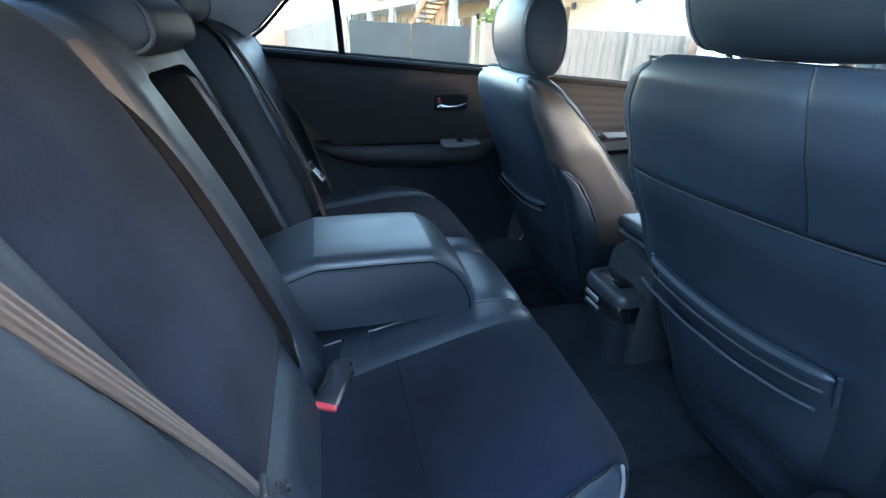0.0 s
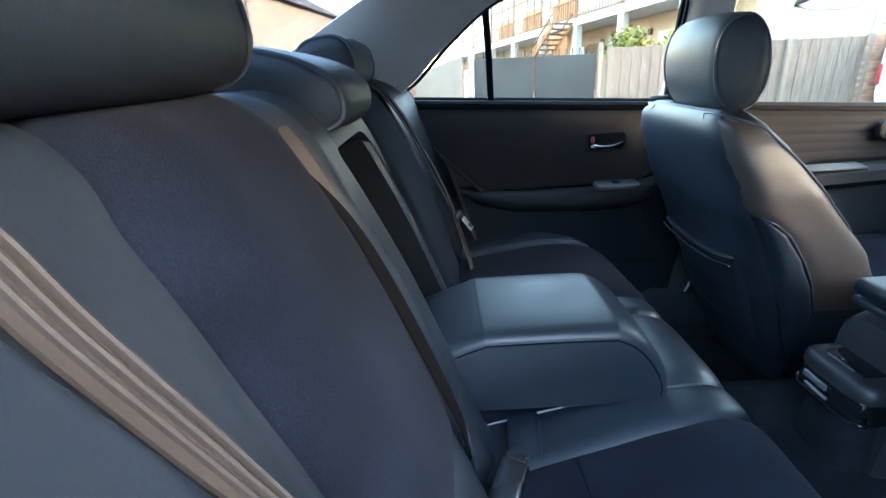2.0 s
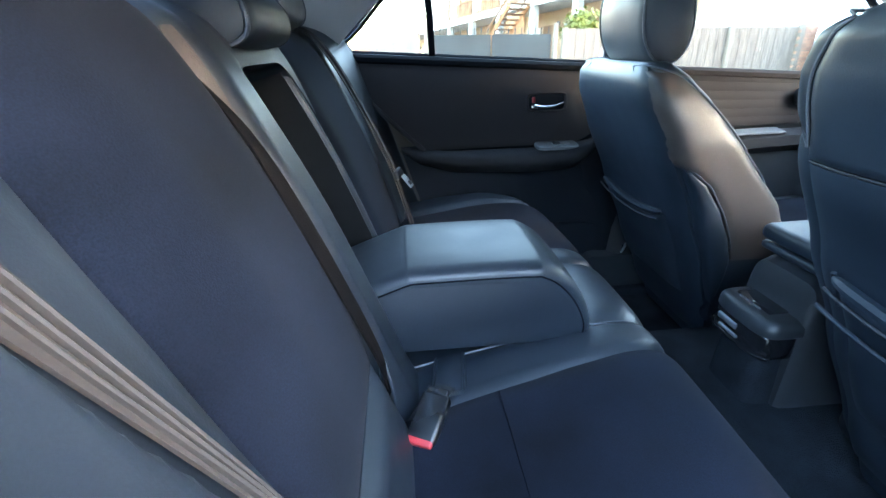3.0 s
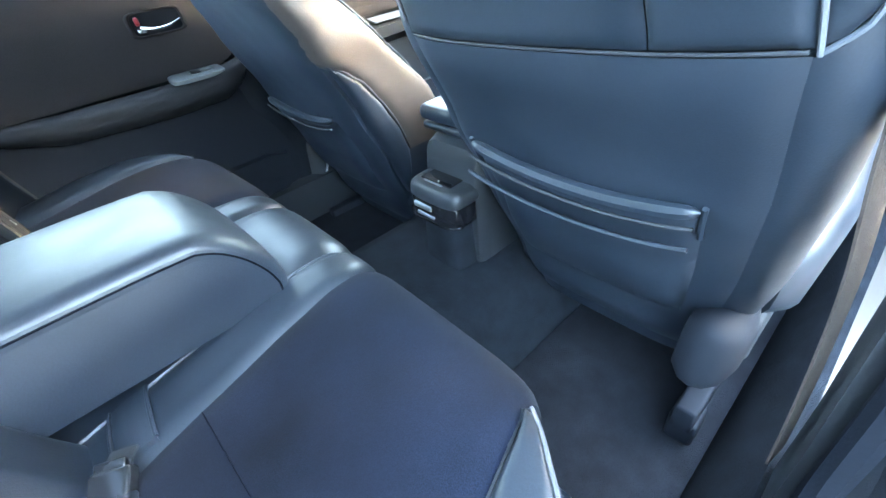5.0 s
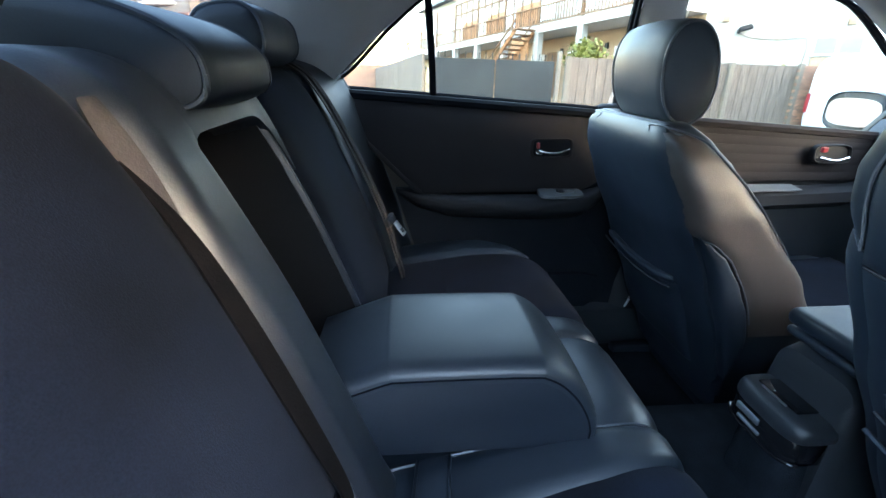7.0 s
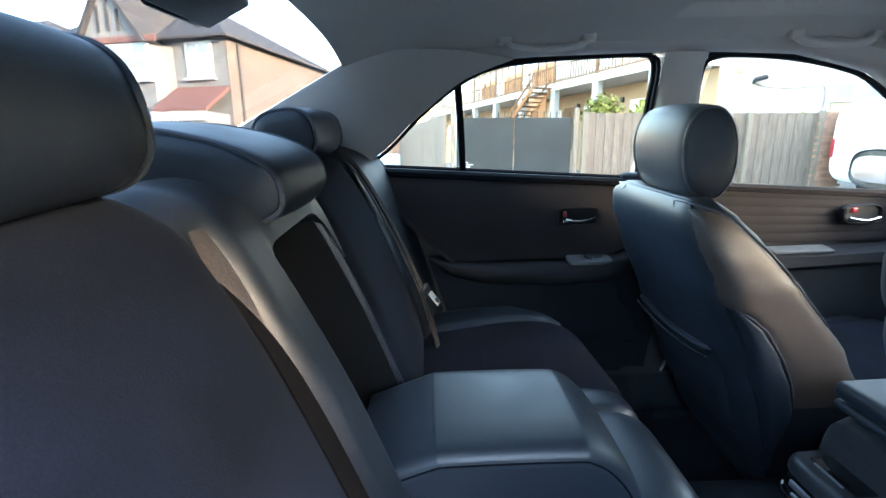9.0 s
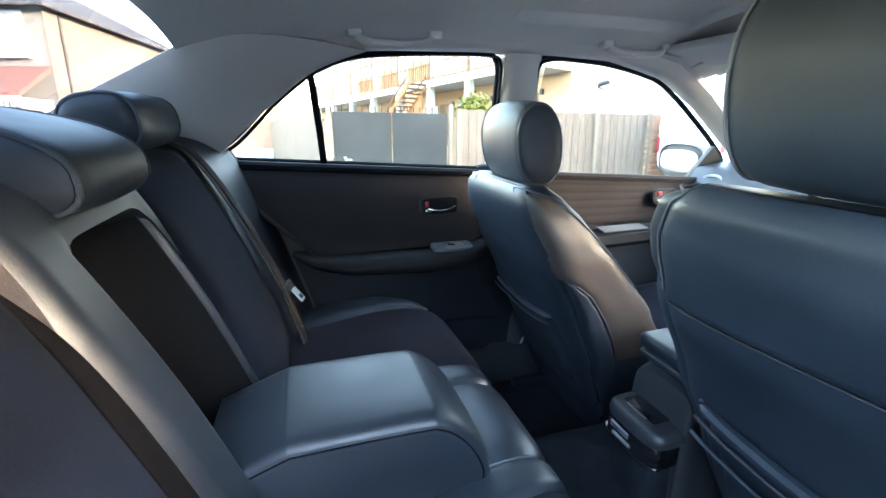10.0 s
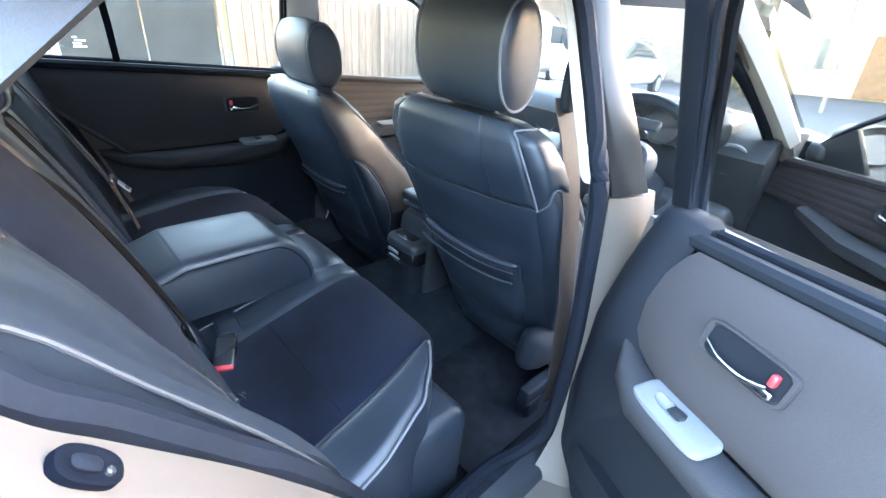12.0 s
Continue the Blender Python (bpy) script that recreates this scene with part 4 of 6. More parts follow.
# ---- front seats ----
def front_seat(cy, dx, dz, head_dz, head_y, pipe, label, side):
    """side: +1 where the door is on the +y side."""
    s = thing("front_seat", (0.85 + dx, cy, 0.26), label, "seat", "front seats")
    xr = curve1([(0.36, 0.745), (0.45, 0.712), (0.6, 0.652), (0.72, 0.600), (0.85, 0.544), (0.93, 0.512), (0.965, 0.506), (0.985, 0.514), (0.994, 0.528)])
    hw = curve1([(0.36, 0.15), (0.45, 0.175), (0.6, 0.198), (0.72, 0.207), (0.85, 0.206), (0.89, 0.199), (0.93, 0.188), (0.965, 0.170), (0.985, 0.148), (0.994, 0.118)])
    th = curve1([(0.36, 0.12), (0.45, 0.20), (0.6, 0.215), (0.72, 0.185), (0.8, 0.155), (0.9, 0.115), (0.965, 0.085), (0.985, 0.058), (0.994, 0.03)])
    if side > 0:
        th0 = th
        th = lambda z: th0(z) + 0.022 * min(1.0, max(0.0, (0.99 - z) / 0.06))
    T = Matrix.Translation((dx, 0, dz))
    P = lambda n, bm, mat, par=s, lab="": part(n, moved(bm, T), mat, par, lab)
    N = 4.2 if side < 0 else 5.5
    heights = (0.36, 0.40, 0.45, 0.52, 0.6, 0.66, 0.72, 0.78, 0.85, 0.89, 0.93, 0.95, 0.965, 0.975, 0.983, 0.988)
    back = P("backrest", loft([sring((xr(z) + th(z) / 2, cy, z), (th(z) / 2 - 0.006, 0, 0), (0, hw(z) - 0.006, 0), N, 44) for z in heights]), LEATHER_DULL, s, "black leather backrest")

    def rear(q, z):
        """A point of the rear face; q runs from the inner to the outer side."""
        return Vector((xr(z) + 0.5 * th(z) * (1 - max(0.0, 1 - abs(q) ** N) ** (1 / N)), cy + side * q * hw(z), z))

    def flank(sg, q, z):
        """A point of the side face; q runs from the rear to the front."""
        return Vector((xr(z) + th(z) / 2 * (1 + q), cy + sg * hw(z) * max(0.0, 1 - abs(q) ** N) ** (1 / N), z))

    def rear_pad(name, q0, q1, z0, z1, lift, mat, lab="", k=12, base=0.0):
        lo = z0 if callable(z0) else (lambda q: z0)
        hi = z1 if callable(z1) else (lambda q: z1)
        def f(u, v):
            q = lerp(q0, q1, v)
            p = rear(q, lerp(lo(q), hi(q), u))
            return p + Vector((-base - lift * puff(u, v, k), 0, 0))
        return P(name, slab(f, 28, 30, (0.014, 0, 0)), mat, back, lab)

    def flank_pad(name, sg, z0, z1, lift, mat, lab="", q0=-0.835, q1=0.82, k=10):
        def f(u, v):
            q = lerp(q0, q1, v)
            p = flank(sg, q, lerp(z0(v), z1(v), u))
            return p + Vector((-0.3 * lift * (1 - v), sg * lift, 0)) * puff(u, v, k)
        return P(name, slab(f, 24, 20, (0.004, -sg * 0.012, 0)), mat, back, lab)

    waist = lambda q: 0.846 + 0.010 * q - 0.006 * (1 - q * q)
    if side > 0:
        rear_pad("back_panel", -0.90, 0.90, 0.40, 0.986, 0.006, LEATHER_DULL, "smooth dark leather back cover", 16)
    else:
        rear_pad("upper_cover", -0.86, 0.42, lambda q: waist(q) + 0.003, 0.988, 0.006, LEATHER, "padded leather upper back cover", 16)
        rear_pad("upper_cover", 0.425, 0.86, lambda q: waist(q) + 0.003, 0.988, 0.006, LEATHER, "padded leather upper back cover", 16)
        rear_pad("back_panel", -0.86, 0.86, 0.40, lambda q: waist(q) - 0.002, 0.004, LEATHER_DULL, "dark vinyl back panel", 24)
    droop = lambda q: 0.706 - 0.020 * (1 - (q / 0.66) ** 2)
    rear_pad("map_pocket", -0.66, 0.66, 0.50, droop, 0.016, LEATHER_DULL, "drooping map pocket", 12, 0.004)
    edge_pts = [rear(q, droop(q)) + Vector((-0.014, 0, 0.002)) for q in (-0.655, -0.5, -0.25, 0, 0.25, 0.5, 0.655)]
    P("pocket_edge", tube(edge_pts, lambda t: 0.0075 * (1 - abs(2 * t - 1) ** 10) + 0.001, 8, 4), LEATHER, back, "folded pocket edge")
    if side < 0:
        P("pocket_seam", tube([p + Vector((-0.0085, 0, -0.036)) for p in edge_pts], 0.0030, 6, 4), LEATHER, back)
        for sg in (-1, 1):
            P("pocket_stay", tube([rear(sg * 0.665, z) + Vector((-0.010, 0, 0)) for z in (0.712, 0.69, 0.668)], 0.0030, 6, 3), LEATHER, back)
    P("seam", tube([p + Vector((-0.007, 0, -0.014)) for p in edge_pts], 0.0022, 6, 4), SEAM, back)
    if side < 0:
        P("seam", tube([rear(q, waist(q) + 0.0005) + Vector((-0.001, 0, 0)) for q in (-0.85, -0.6, -0.3, 0, 0.3, 0.6, 0.85)], 0.0013, 6, 4), SEAM, back)
    # side panels with piping round them, above a dark padded hump
    if side < 0:
        hump = curve1([(0, 0.852), (0.22, 0.888), (0.4, 0.893), (0.6, 0.865), (0.8, 0.80), (1, 0.70)])
        for sg in (-1, 1):
            flank_pad("side_panel", sg, lambda v: hump(v) + 0.003, lambda v: 0.980, 0.008, LEATHER)
            flank_pad("side_shoulder", sg, lambda v: 0.42, lambda v: hump(v) - 0.002, 0.011, LEATHER_DULL, "dark lower side cover")
            off = Vector((-0.001, sg * 0.003, 0))
            loop = [flank(sg, -0.835, z) + off for z in (hump(0), 0.87, 0.90, 0.93, 0.955, 0.970, 0.979)] + [flank(sg, q, 0.983) + off + Vector((0, 0, 0.001)) for q in (-0.6, -0.2, 0.3)]
            P("piping", tube(loop, 0.0017, 6, 4), pipe, back, "pale piping")
            P("piping", tube([flank(sg, 0.82, z) + off for z in (0.978, 0.95, 0.90, 0.85, 0.80, 0.75, 0.71)], 0.0020, 6, 3), DARK_PIPING, back)
            P("seam", tube([flank(sg, lerp(-0.835, 0.82, v), hump(v)) + Vector((0, sg * 0.002, 0)) for v in (0, 0.1, 0.22, 0.4, 0.6, 0.8, 1)], 0.0020, 6, 3), DARK_PIPING, back)
    else:
        aft = curve1([(0.62, 0.715), (0.665, 0.700), (0.724, 0.668), (0.777, 0.632), (0.806, 0.596), (0.822, 0.560), (0.835, 0.535), (0.860, 0.516), (0.888, 0.501), (0.92, 0.488), (0.95, 0.480), (0.97, 0.484), (0.982, 0.498)])
        fore = curve1([(0.62, 0.890), (0.71, 0.818), (0.827, 0.698), (0.90, 0.632), (0.94, 0.592), (0.966, 0.563), (0.978, 0.540), (0.982, 0.522)])

        def side_at(sg, x, z, h):
            q = max(-0.985, min(0.985, (x - xr(z)) / (th(z) / 2) - 1))
            return flank(sg, q, z) + Vector((0, sg * h, 0))

        for sg in (-1, 1):
            P("side_panel", slab(lambda u, v: side_at(sg, lerp(aft(lerp(0.62, 0.982, u)), fore(lerp(0.62, 0.982, u)), v), lerp(0.62, 0.982, u), 0.001 + 0.007 * puff(u, v, 6)), 40, 16, (0, -sg * 0.014, 0)), WARM_LIT, back, "leather side panel browned to look warmly lit")
            P("side_shoulder", slab(lambda u, v: side_at(sg, lerp(xr(lerp(0.45, 0.818, u)) + 0.022, aft(lerp(0.45, 0.818, u)) - 0.004, v), lerp(0.45, 0.818, u), 0.001 + 0.009 * puff(u, v, 6)), 30, 14, (0, -sg * 0.014, 0)), LEATHER_DULL, back, "dark lower side cover")
            P("piping", tube([side_at(sg, aft(z), z, 0.003) for z in (0.822, 0.835, 0.86, 0.888, 0.92, 0.95, 0.97, 0.982)] + [side_at(sg, fore(z), z, 0.003) for z in (0.982, 0.966, 0.94, 0.90, 0.86, 0.827, 0.77, 0.71, 0.65)], 0.0019, 6, 4), DARK_PIPING, back, "fine piping round the side panel")
            P("seam", tube([side_at(sg, aft(z), z, 0.0035) for z in (0.822, 0.806, 0.79, 0.777, 0.75, 0.724, 0.69, 0.65)], 0.0017, 6, 4), DARK_PIPING, back)
    P("front_insert", slab(lambda u, v: Vector((xr(lerp(0.55, 0.93, u)) + th(lerp(0.55, 0.93, u)) + 0.006 * puff(u, v), cy + lerp(-0.13, 0.13, v), lerp(0.55, 0.93, u))), 12, 10, (-0.012, 0, 0)), SUEDE, back, "navy suede seat centre")
    # cushion, base and rails
    P("cushion", loft([sring((x, cy, z), (0, w, 0), (0, 0, h), 4, 32) for x, w, z, h in ((0.80, 0.20, 0.50, 0.07), (0.83, 0.225, 0.51, 0.085), (1.0, 0.235, 0.515, 0.085), (1.2, 0.235, 0.525, 0.085), (1.27, 0.225, 0.52, 0.07), (1.30, 0.20, 0.51, 0.045))]), LEATHER, s)
    P("cushion_insert", slab(lambda u, v: Vector((lerp(0.84, 1.22, u), cy + lerp(-0.15, 0.15, v), lerp(0.595, 0.61, u) + 0.008 * puff(u, v))), 10, 10, (0, 0, -0.03)), SUEDE, s, "navy suede cushion centre")
    P("seat_base", rbox((1.0, cy, 0.41), (0.46, 0.40, 0.10), 0.02), PLASTIC, s)
    if side < 0:
        P("recliner_cover", loft([sring((0.705, cy + side * (0.165 + 0.014 * k), 0.475), (0.066 * r, 0, -0.014 * r), (0.012 * r, 0, 0.048 * r), 4.5, 32) for k, r in ((-2, 0.8), (-1, 1.0), (0, 1.05), (1, 1.0), (2.0, 0.8), (2.6, 0.4))]), DOOR_PLASTIC, s)
    for sg in (-1, 1):
        P("rail", rbox((0.98, cy + sg * 0.17, 0.325), (0.62, 0.03, 0.05), 0.006), DOOR_PLASTIC, s)
        P("rail_foot", rbox((0.70, cy + sg * 0.17, 0.29), (0.05, 0.04, 0.05), 0.006), DOOR_PLASTIC, s)
    headrest(s, (0.562 + dx, cy + head_y, 1.090 + dz + head_dz), 0.195 if side < 0 else 0.180, 0.105 if side < 0 else 0.098, 0.175 if side < 0 else 0.165, -8, pipe=pipe, posts=0.035, n=2.15, pipe_r=0.0024)
    return s


front_seat(-0.29, 0.0, 0.0, -0.012, 0.006, PIPING, "driver's black leather seat with map pocket", -1)
front_seat(0.362, 0.022, -0.06, -0.030, -0.012, DARK_PIPING, "front passenger seat with side panel coloured as warmly lit", 1)


# ---- belts ----
def rear_belt(ys, sg, end, width, lift):
    """ys: the belt's place y by height; end: where its tongue hangs; lift: how far it stands off, by height."""
    b = thing("seat_belt", on_back(0.05, ys(0.05)), "brown-grey seat belt hanging with a bright metal tongue", "seat belt", "rear seat belts")
    pts = [on_back(s, ys(s), lift(s)) for s in (1.0, 0.86, 0.74, 0.6, 0.45, 0.3, 0.15, 0.02)]
    taper = (lambda t: width) if sg > 0 else (lambda t: width * (1 - 0.82 * max(0.0, min(1.0, (t - 0.54) / 0.19))))
    part("webbing", ribbon(pts, (0.12 * sg, 1, 0.03), taper, 0.0025), BELT, b)
    for k in (-0.26, 0.0, 0.26):
        part("webbing_rib", ribbon([p + Vector((0.002, taper(q / 7) * k, 0.001)) for q, p in enumerate(pts)], (0.12 * sg, 1, 0.03), width * 0.09, 0.0046), DARK_BELT, b)
    g = on_back(0.88, ys(0.88), 0.010)
    part("belt_guide", loft([sring(g + Vector((0, 0, dz)), (0.026 * s, 0, 0), (0, 0.036 * s, 0), 4, 20) for dz, s in ((-0.012, 1), (0.0, 1.05), (0.006, 0.9))]), PLASTIC, b)
    e = on_back(end, ys(end), lift(end) + 0.006)
    k = 1.0 if sg > 0 else 0.42
    part("tongue_grip", moved(rbox((0, 0, 0), (0.012 * k, 0.050 * k, 0.020 * k), 0.004 * k), pose(*e, 0, -24, -12 * sg)), PLASTIC, b)
    part("tongue", moved(rbox((0, 0, -0.024 * k), (0.003, 0.024 * k, 0.034 * k), 0.001), pose(e.x + 0.006, e.y + 0.004 * (sg > 0), e.z, 0, -38, -16 * sg)), SILVER if sg > 0 else BUCKLE, b, "bright metal belt tongue" if sg > 0 else "dark belt tongue")
    part("tongue_slot", moved(rbox((0.002, 0, -0.030 * k), (0.002, 0.012 * k, 0.010 * k), 0), pose(e.x + 0.006, e.y + 0.004, e.z, 0, -38, -16 * sg)), PLASTIC, b)
    q = on_back(end - 0.15, ys(end - 0.15), lift(end - 0.15) + 0.003)
    part("button", moved(rbox((0, 0, 0), (0.004, 0.007, 0.014), 0.001), pose(*q, 0, -20, 0)), WHITE, b)


rear_belt(curve1([(0, 0.432), (0.25, 0.434), (0.45, 0.452), (0.7, 0.475), (1, 0.495)]), 1, 0.27, 0.046, curve1([(0, 0.020), (0.25, 0.030), (0.5, 0.014), (0.7, 0.007), (1, 0.005)]))
rear_belt(curve1([(0, -0.398), (0.2, -0.399), (0.31, -0.402), (0.38, -0.406), (0.45, -0.409), (0.6, -0.416), (0.8, -0.420), (1, -0.42)]), -1, 0.27, 0.025, lambda s: 0.003)


def buckle(p, rot, group):
    b = thing("belt_buckle", p, "black seat belt buckle with a red release button", "buckle", group)
    M = pose(*p, *rot)
    part("buckle_body", moved(rbox((0, 0, 0), (0.058, 0.034, 0.018), 0.005), M), BUCKLE, b)
    part("release_button", moved(rbox((0.028, 0, 0.001), (0.010, 0.030, 0.015), 0.003), M), RED, b, "red release button")
    part("clasp", moved(rbox((-0.030, 0, 0.004), (0.010, 0.026, 0.008), 0.002), M), BUCKLE, b)
    part("strap", moved(ribbon([(-0.02, 0, -0.004), (-0.034, 0, -0.006), (-0.046, 0.0, -0.014)], (0, 1, 0), 0.022, 0.003), M), PLASTIC, b)


buckle((0.115, -0.188, 0.584), (0, 24, -118), "belt buckles")
# upright belt stalk beside the recess
stalk = thing("belt_stalk", (0.075, -0.17, 0.60), "black upright belt stalk between cushion and backrest", "buckle")
SM = pose(0.070, -0.176, 0.634, 0, -16, -58) @ Matrix.Scale(0.72, 4)
part("stalk_loop", moved(tube([(0.012, 0, -0.036), (0.017, 0, 0.0), (0.010, 0, 0.036), (-0.004, 0, 0.030), (-0.014, 0, -0.004), (-0.010, 0, -0.036)], 0.0032, 8, 4, True), SM), LEATHER, stalk)
part("stalk_body", moved(rbox((0, 0.003, -0.006), (0.022, 0.006, 0.056), 0.002, 2), SM), BUCKLE, stalk)
# leather loop on the cushion strip
prof_z = curve1([(p.x, p.z) for p in PROF[:30]])
loop = thing("belt_pass", (0.15, -0.11, 0.565), "black leather loop for a belt on the cushion strip", "loop")
def pass_at(x, v, h):
    return Vector((x - 0.009 * v, lerp(-0.076, -0.147, v), prof_z(x) + 0.0085 + 0.004 * math.sin(math.pi * v) + h))


part("loop_band", slab(lambda u, v: pass_at(lerp(0.131, 0.169, u), v, 0.0025 * math.sin(math.pi * u)), 10, 12, (0, 0, -0.010)), LEATHER, loop)
for x in (0.131, 0.169):
    part("loop_edge", tube([pass_at(x, v, 0.0005) for v in (0, 0.25, 0.5, 0.75, 1)], 0.0022, 8, 3), LEATHER, loop)
# centre lap belt tucked beside the backrest
lap = thing("seat_belt", (0.02, -0.16, 0.6), "brown centre belt tucked between the backrests", "seat belt", "rear seat belts")
part("webbing", ribbon([(-0.073, -0.153, 0.990), (-0.0600, -0.1585, 0.968), (-0.0460, -0.1625, 0.940), (-0.0320, -0.164, 0.906), (-0.0180, -0.1635, 0.872)], (0.6, 0.78, -0.2), lambda t: 0.018 * max(0.0, math.sin(math.pi * (0.14 + 0.86 * t))) ** 0.7 + 0.0008, 0.0025), TUCKED, lap, "brown webbing tapering into the gap")
part("webbing_fold", ribbon([on_back(s, y, h) for s, y, h in ((0.60, -0.170, -0.008), (0.50, -0.176, 0.001), (0.42, -0.182, 0.003), (0.33, -0.187, 0.004), (0.25, -0.186, 0.004), (0.17, -0.180, -0.004))], (0.25, 1, 0.1), lambda t: 0.001 + 0.018 * math.sin(math.pi * min(1.0, 0.02 + 0.92 * t)), 0.0025), FOLD_SHADE, lap, "folded webbing coloured dark for the shade in the gap")
anchor = thing("belt_anchor", (0.745, 0.583, 0.397), "small bright belt anchor on the lower middle pillar", "belt anchor")
part("anchor_pin", tube([(0.7495, 0.583, 0.411), (0.7415, 0.583, 0.385)], 0.0024, 8, 0), WHITE, anchor, "short white pin")
part("anchor_foot", tube([(0.7455, 0.583, 0.397), (0.7455, 0.606, 0.397)], 0.004, 8, 0), PLASTIC, anchor)
dbelt = thing("seat_belt", (0.66, -0.53, 0.32), "brown driver's belt hanging beside the middle pillar", "seat belt", "front seat belts")
part("webbing", ribbon([(0.600, -0.450, 1.030), (0.600, -0.455, 1.010), (0.600, -0.476, 0.963), (0.600, -0.495, 0.896), (0.600, -0.508, 0.842), (0.600, -0.519, 0.776), (0.602, -0.535, 0.685), (0.604, -0.548, 0.56), (0.606, -0.556, 0.45)], (1, -0.2, 0), lambda t: 0.042 - 0.008 * t, 0.002), DRIVER_BELT, dbelt)
dg = part("belt_guide", loft([sring((0.600, -0.455 + 0.10 * dz, 1.050 + dz), (0.021 * w, 0.004 * w, 0), (-0.002, 0.010 * w, 0), 3, 24) for dz, w in ((-0.040, 0.5), (-0.036, 0.85), (-0.022, 1.0), (0.0, 0.95), (0.022, 0.8), (0.034, 0.6), (0.039, 0.3))]), DOOR_PLASTIC, dbelt, "grey plastic belt guide")
part("guide_bolt", tube([(0.598, -0.446, 1.066), (0.598, -0.492, 1.062)], 0.008, 12, 0), STEEL, dg)

# ---- right-hand body opening ----
solo("pillar_mid_east", loft([[Vector((x + 0.02, y0, z)), Vector((x, y0 - 0.004, z)), Vector((x - 0.004, (y0 + y1) / 2, z)), Vector((x, y1, z)), Vector((x + 0.02, y1 - 0.004, z)), Vector((x + 0.062, y1, z)), Vector((x + 0.062, y0 - 0.006, z))]
                              for x, y0, y1, z in ((0.548, -0.425, -0.448, 1.215), (0.553, -0.449, -0.474, 1.14), (0.556, -0.479, -0.508, 1.05), (0.556, -0.512, -0.541, 0.97), (0.555, -0.525, -0.553, 0.935), (0.560, -0.530, -0.550, 0.926))]),
     PILLAR, "pale grey vinyl upper middle pillar trim", "pillar", kind="structure")
solo("pillar_base_east", loft([[Vector((x + 0.012, y0 + 0.004, z)), Vector((x, y0, z)), Vector((x, y1, z)), Vector((x + 0.065, y1, z)), Vector((x + 0.070, y0 + 0.004, z))]
                               for x, y0, y1, z in ((0.572, -0.535, -0.560, 0.95), (0.572, -0.548, -0.572, 0.85), (0.578, -0.562, -0.584, 0.7), (0.580, -0.570, -0.590, 0.5), (0.565, -0.570, -0.592, 0.36), (0.54, -0.570, -0.592, 0.25))]),
     PLASTIC, "dark plastic lower middle pillar trim", "pillar", kind="structure")
PIL = [(0.560, -0.465, 0.615, -0.478, 1.205), (0.566, -0.502, 0.620, -0.516, 1.10), (0.572, -0.545, 0.635, -0.563, 1.0), (0.574, -0.578, 0.648, -0.600, 0.912)]
solo("pillar_applique", loft([[Vector((x0, y0, z)), Vector((x0 + 0.006, y0 - 0.006, z)), Vector((x1, y1, z)), Vector((x1, y1 + 0.016, z)), Vector((x0 + 0.004, y0 + 0.016, z))] for x0, y0, x1, y1, z in PIL]), APPLIQUE, "gloss black outer pillar cover", "pillar", kind="structure")
solo("pillar_body", loft([[Vector(p + (z,)) for p in ring] for z, ring in (
    (0.909, ((0.574, -0.574), (0.60, -0.590), (0.640, -0.600), (0.675, -0.60), (0.675, -0.580), (0.60, -0.570))),
    (0.83, ((0.572, -0.583), (0.60, -0.606), (0.642, -0.621), (0.675, -0.62), (0.675, -0.590), (0.60, -0.580))),
    (0.70, ((0.574, -0.594), (0.60, -0.628), (0.645, -0.646), (0.675, -0.65), (0.675, -0.600), (0.60, -0.592))),
    (0.55, ((0.574, -0.600), (0.60, -0.640), (0.645, -0.662), (0.675, -0.67), (0.675, -0.605), (0.60, -0.598))),
    (0.43, ((0.56, -0.602), (0.60, -0.650), (0.650, -0.674), (0.675, -0.69), (0.675, -0.605), (0.60, -0.598))),
    (0.35, ((0.48, -0.606), (0.54, -0.665), (0.655, -0.69), (0.675, -0.70), (0.675, -0.605), (0.55, -0.598))))]), PAINT,
     "champagne painted lower middle pillar", "pillar", kind="structure")
FRONT_P = [(0.96, -0.520, 1.191), (1.125, -0.548, 1.122), (1.291, -0.578, 1.042), (1.451, -0.610, 0.941), (1.56, -0.636, 0.855), (1.622, -0.652, 0.79)]
solo("pillar_front_outer", loft([[Vector((x, y, z)), Vector((x + 0.012, y + 0.006, z + 0.018)), Vector((x + 0.010, y + 0.032, z + 0.020)), Vector((x - 0.010, y + 0.032, z - 0.008)), Vector((x - 0.012, y + 0.024, z - 0.018)), Vector((x - 0.010, y + 0.010, z - 0.016))] for x, y, z in FRONT_P]), PAINT, "champagne painted windscreen pillar above the open door", "pillar", kind="structure")
solo("trim_front_seal", tube([(x - 0.018, y + 0.040, z - 0.024) for x, y, z in FRONT_P] + [(1.60, -0.600, 0.70), (1.595, -0.605, 0.55), (1.58, -0.60, 0.42)], 0.013, 8, 4), RUBBER, "black rubber seal along the windscreen pillar", "seal", kind="structure")
solo("pillar_hinge", loft([[Vector((1.605, -0.600, z)), Vector((1.60, -0.635, z)), Vector((1.615, y1, z)), Vector((1.72, y1 - 0.005, z)), Vector((1.72, -0.60, z))] for z, y1 in ((0.80, -0.652), (0.72, -0.662), (0.55, -0.675), (0.36, -0.690))]), PAINT, "champagne painted front hinge pillar", "pillar", kind="structure")
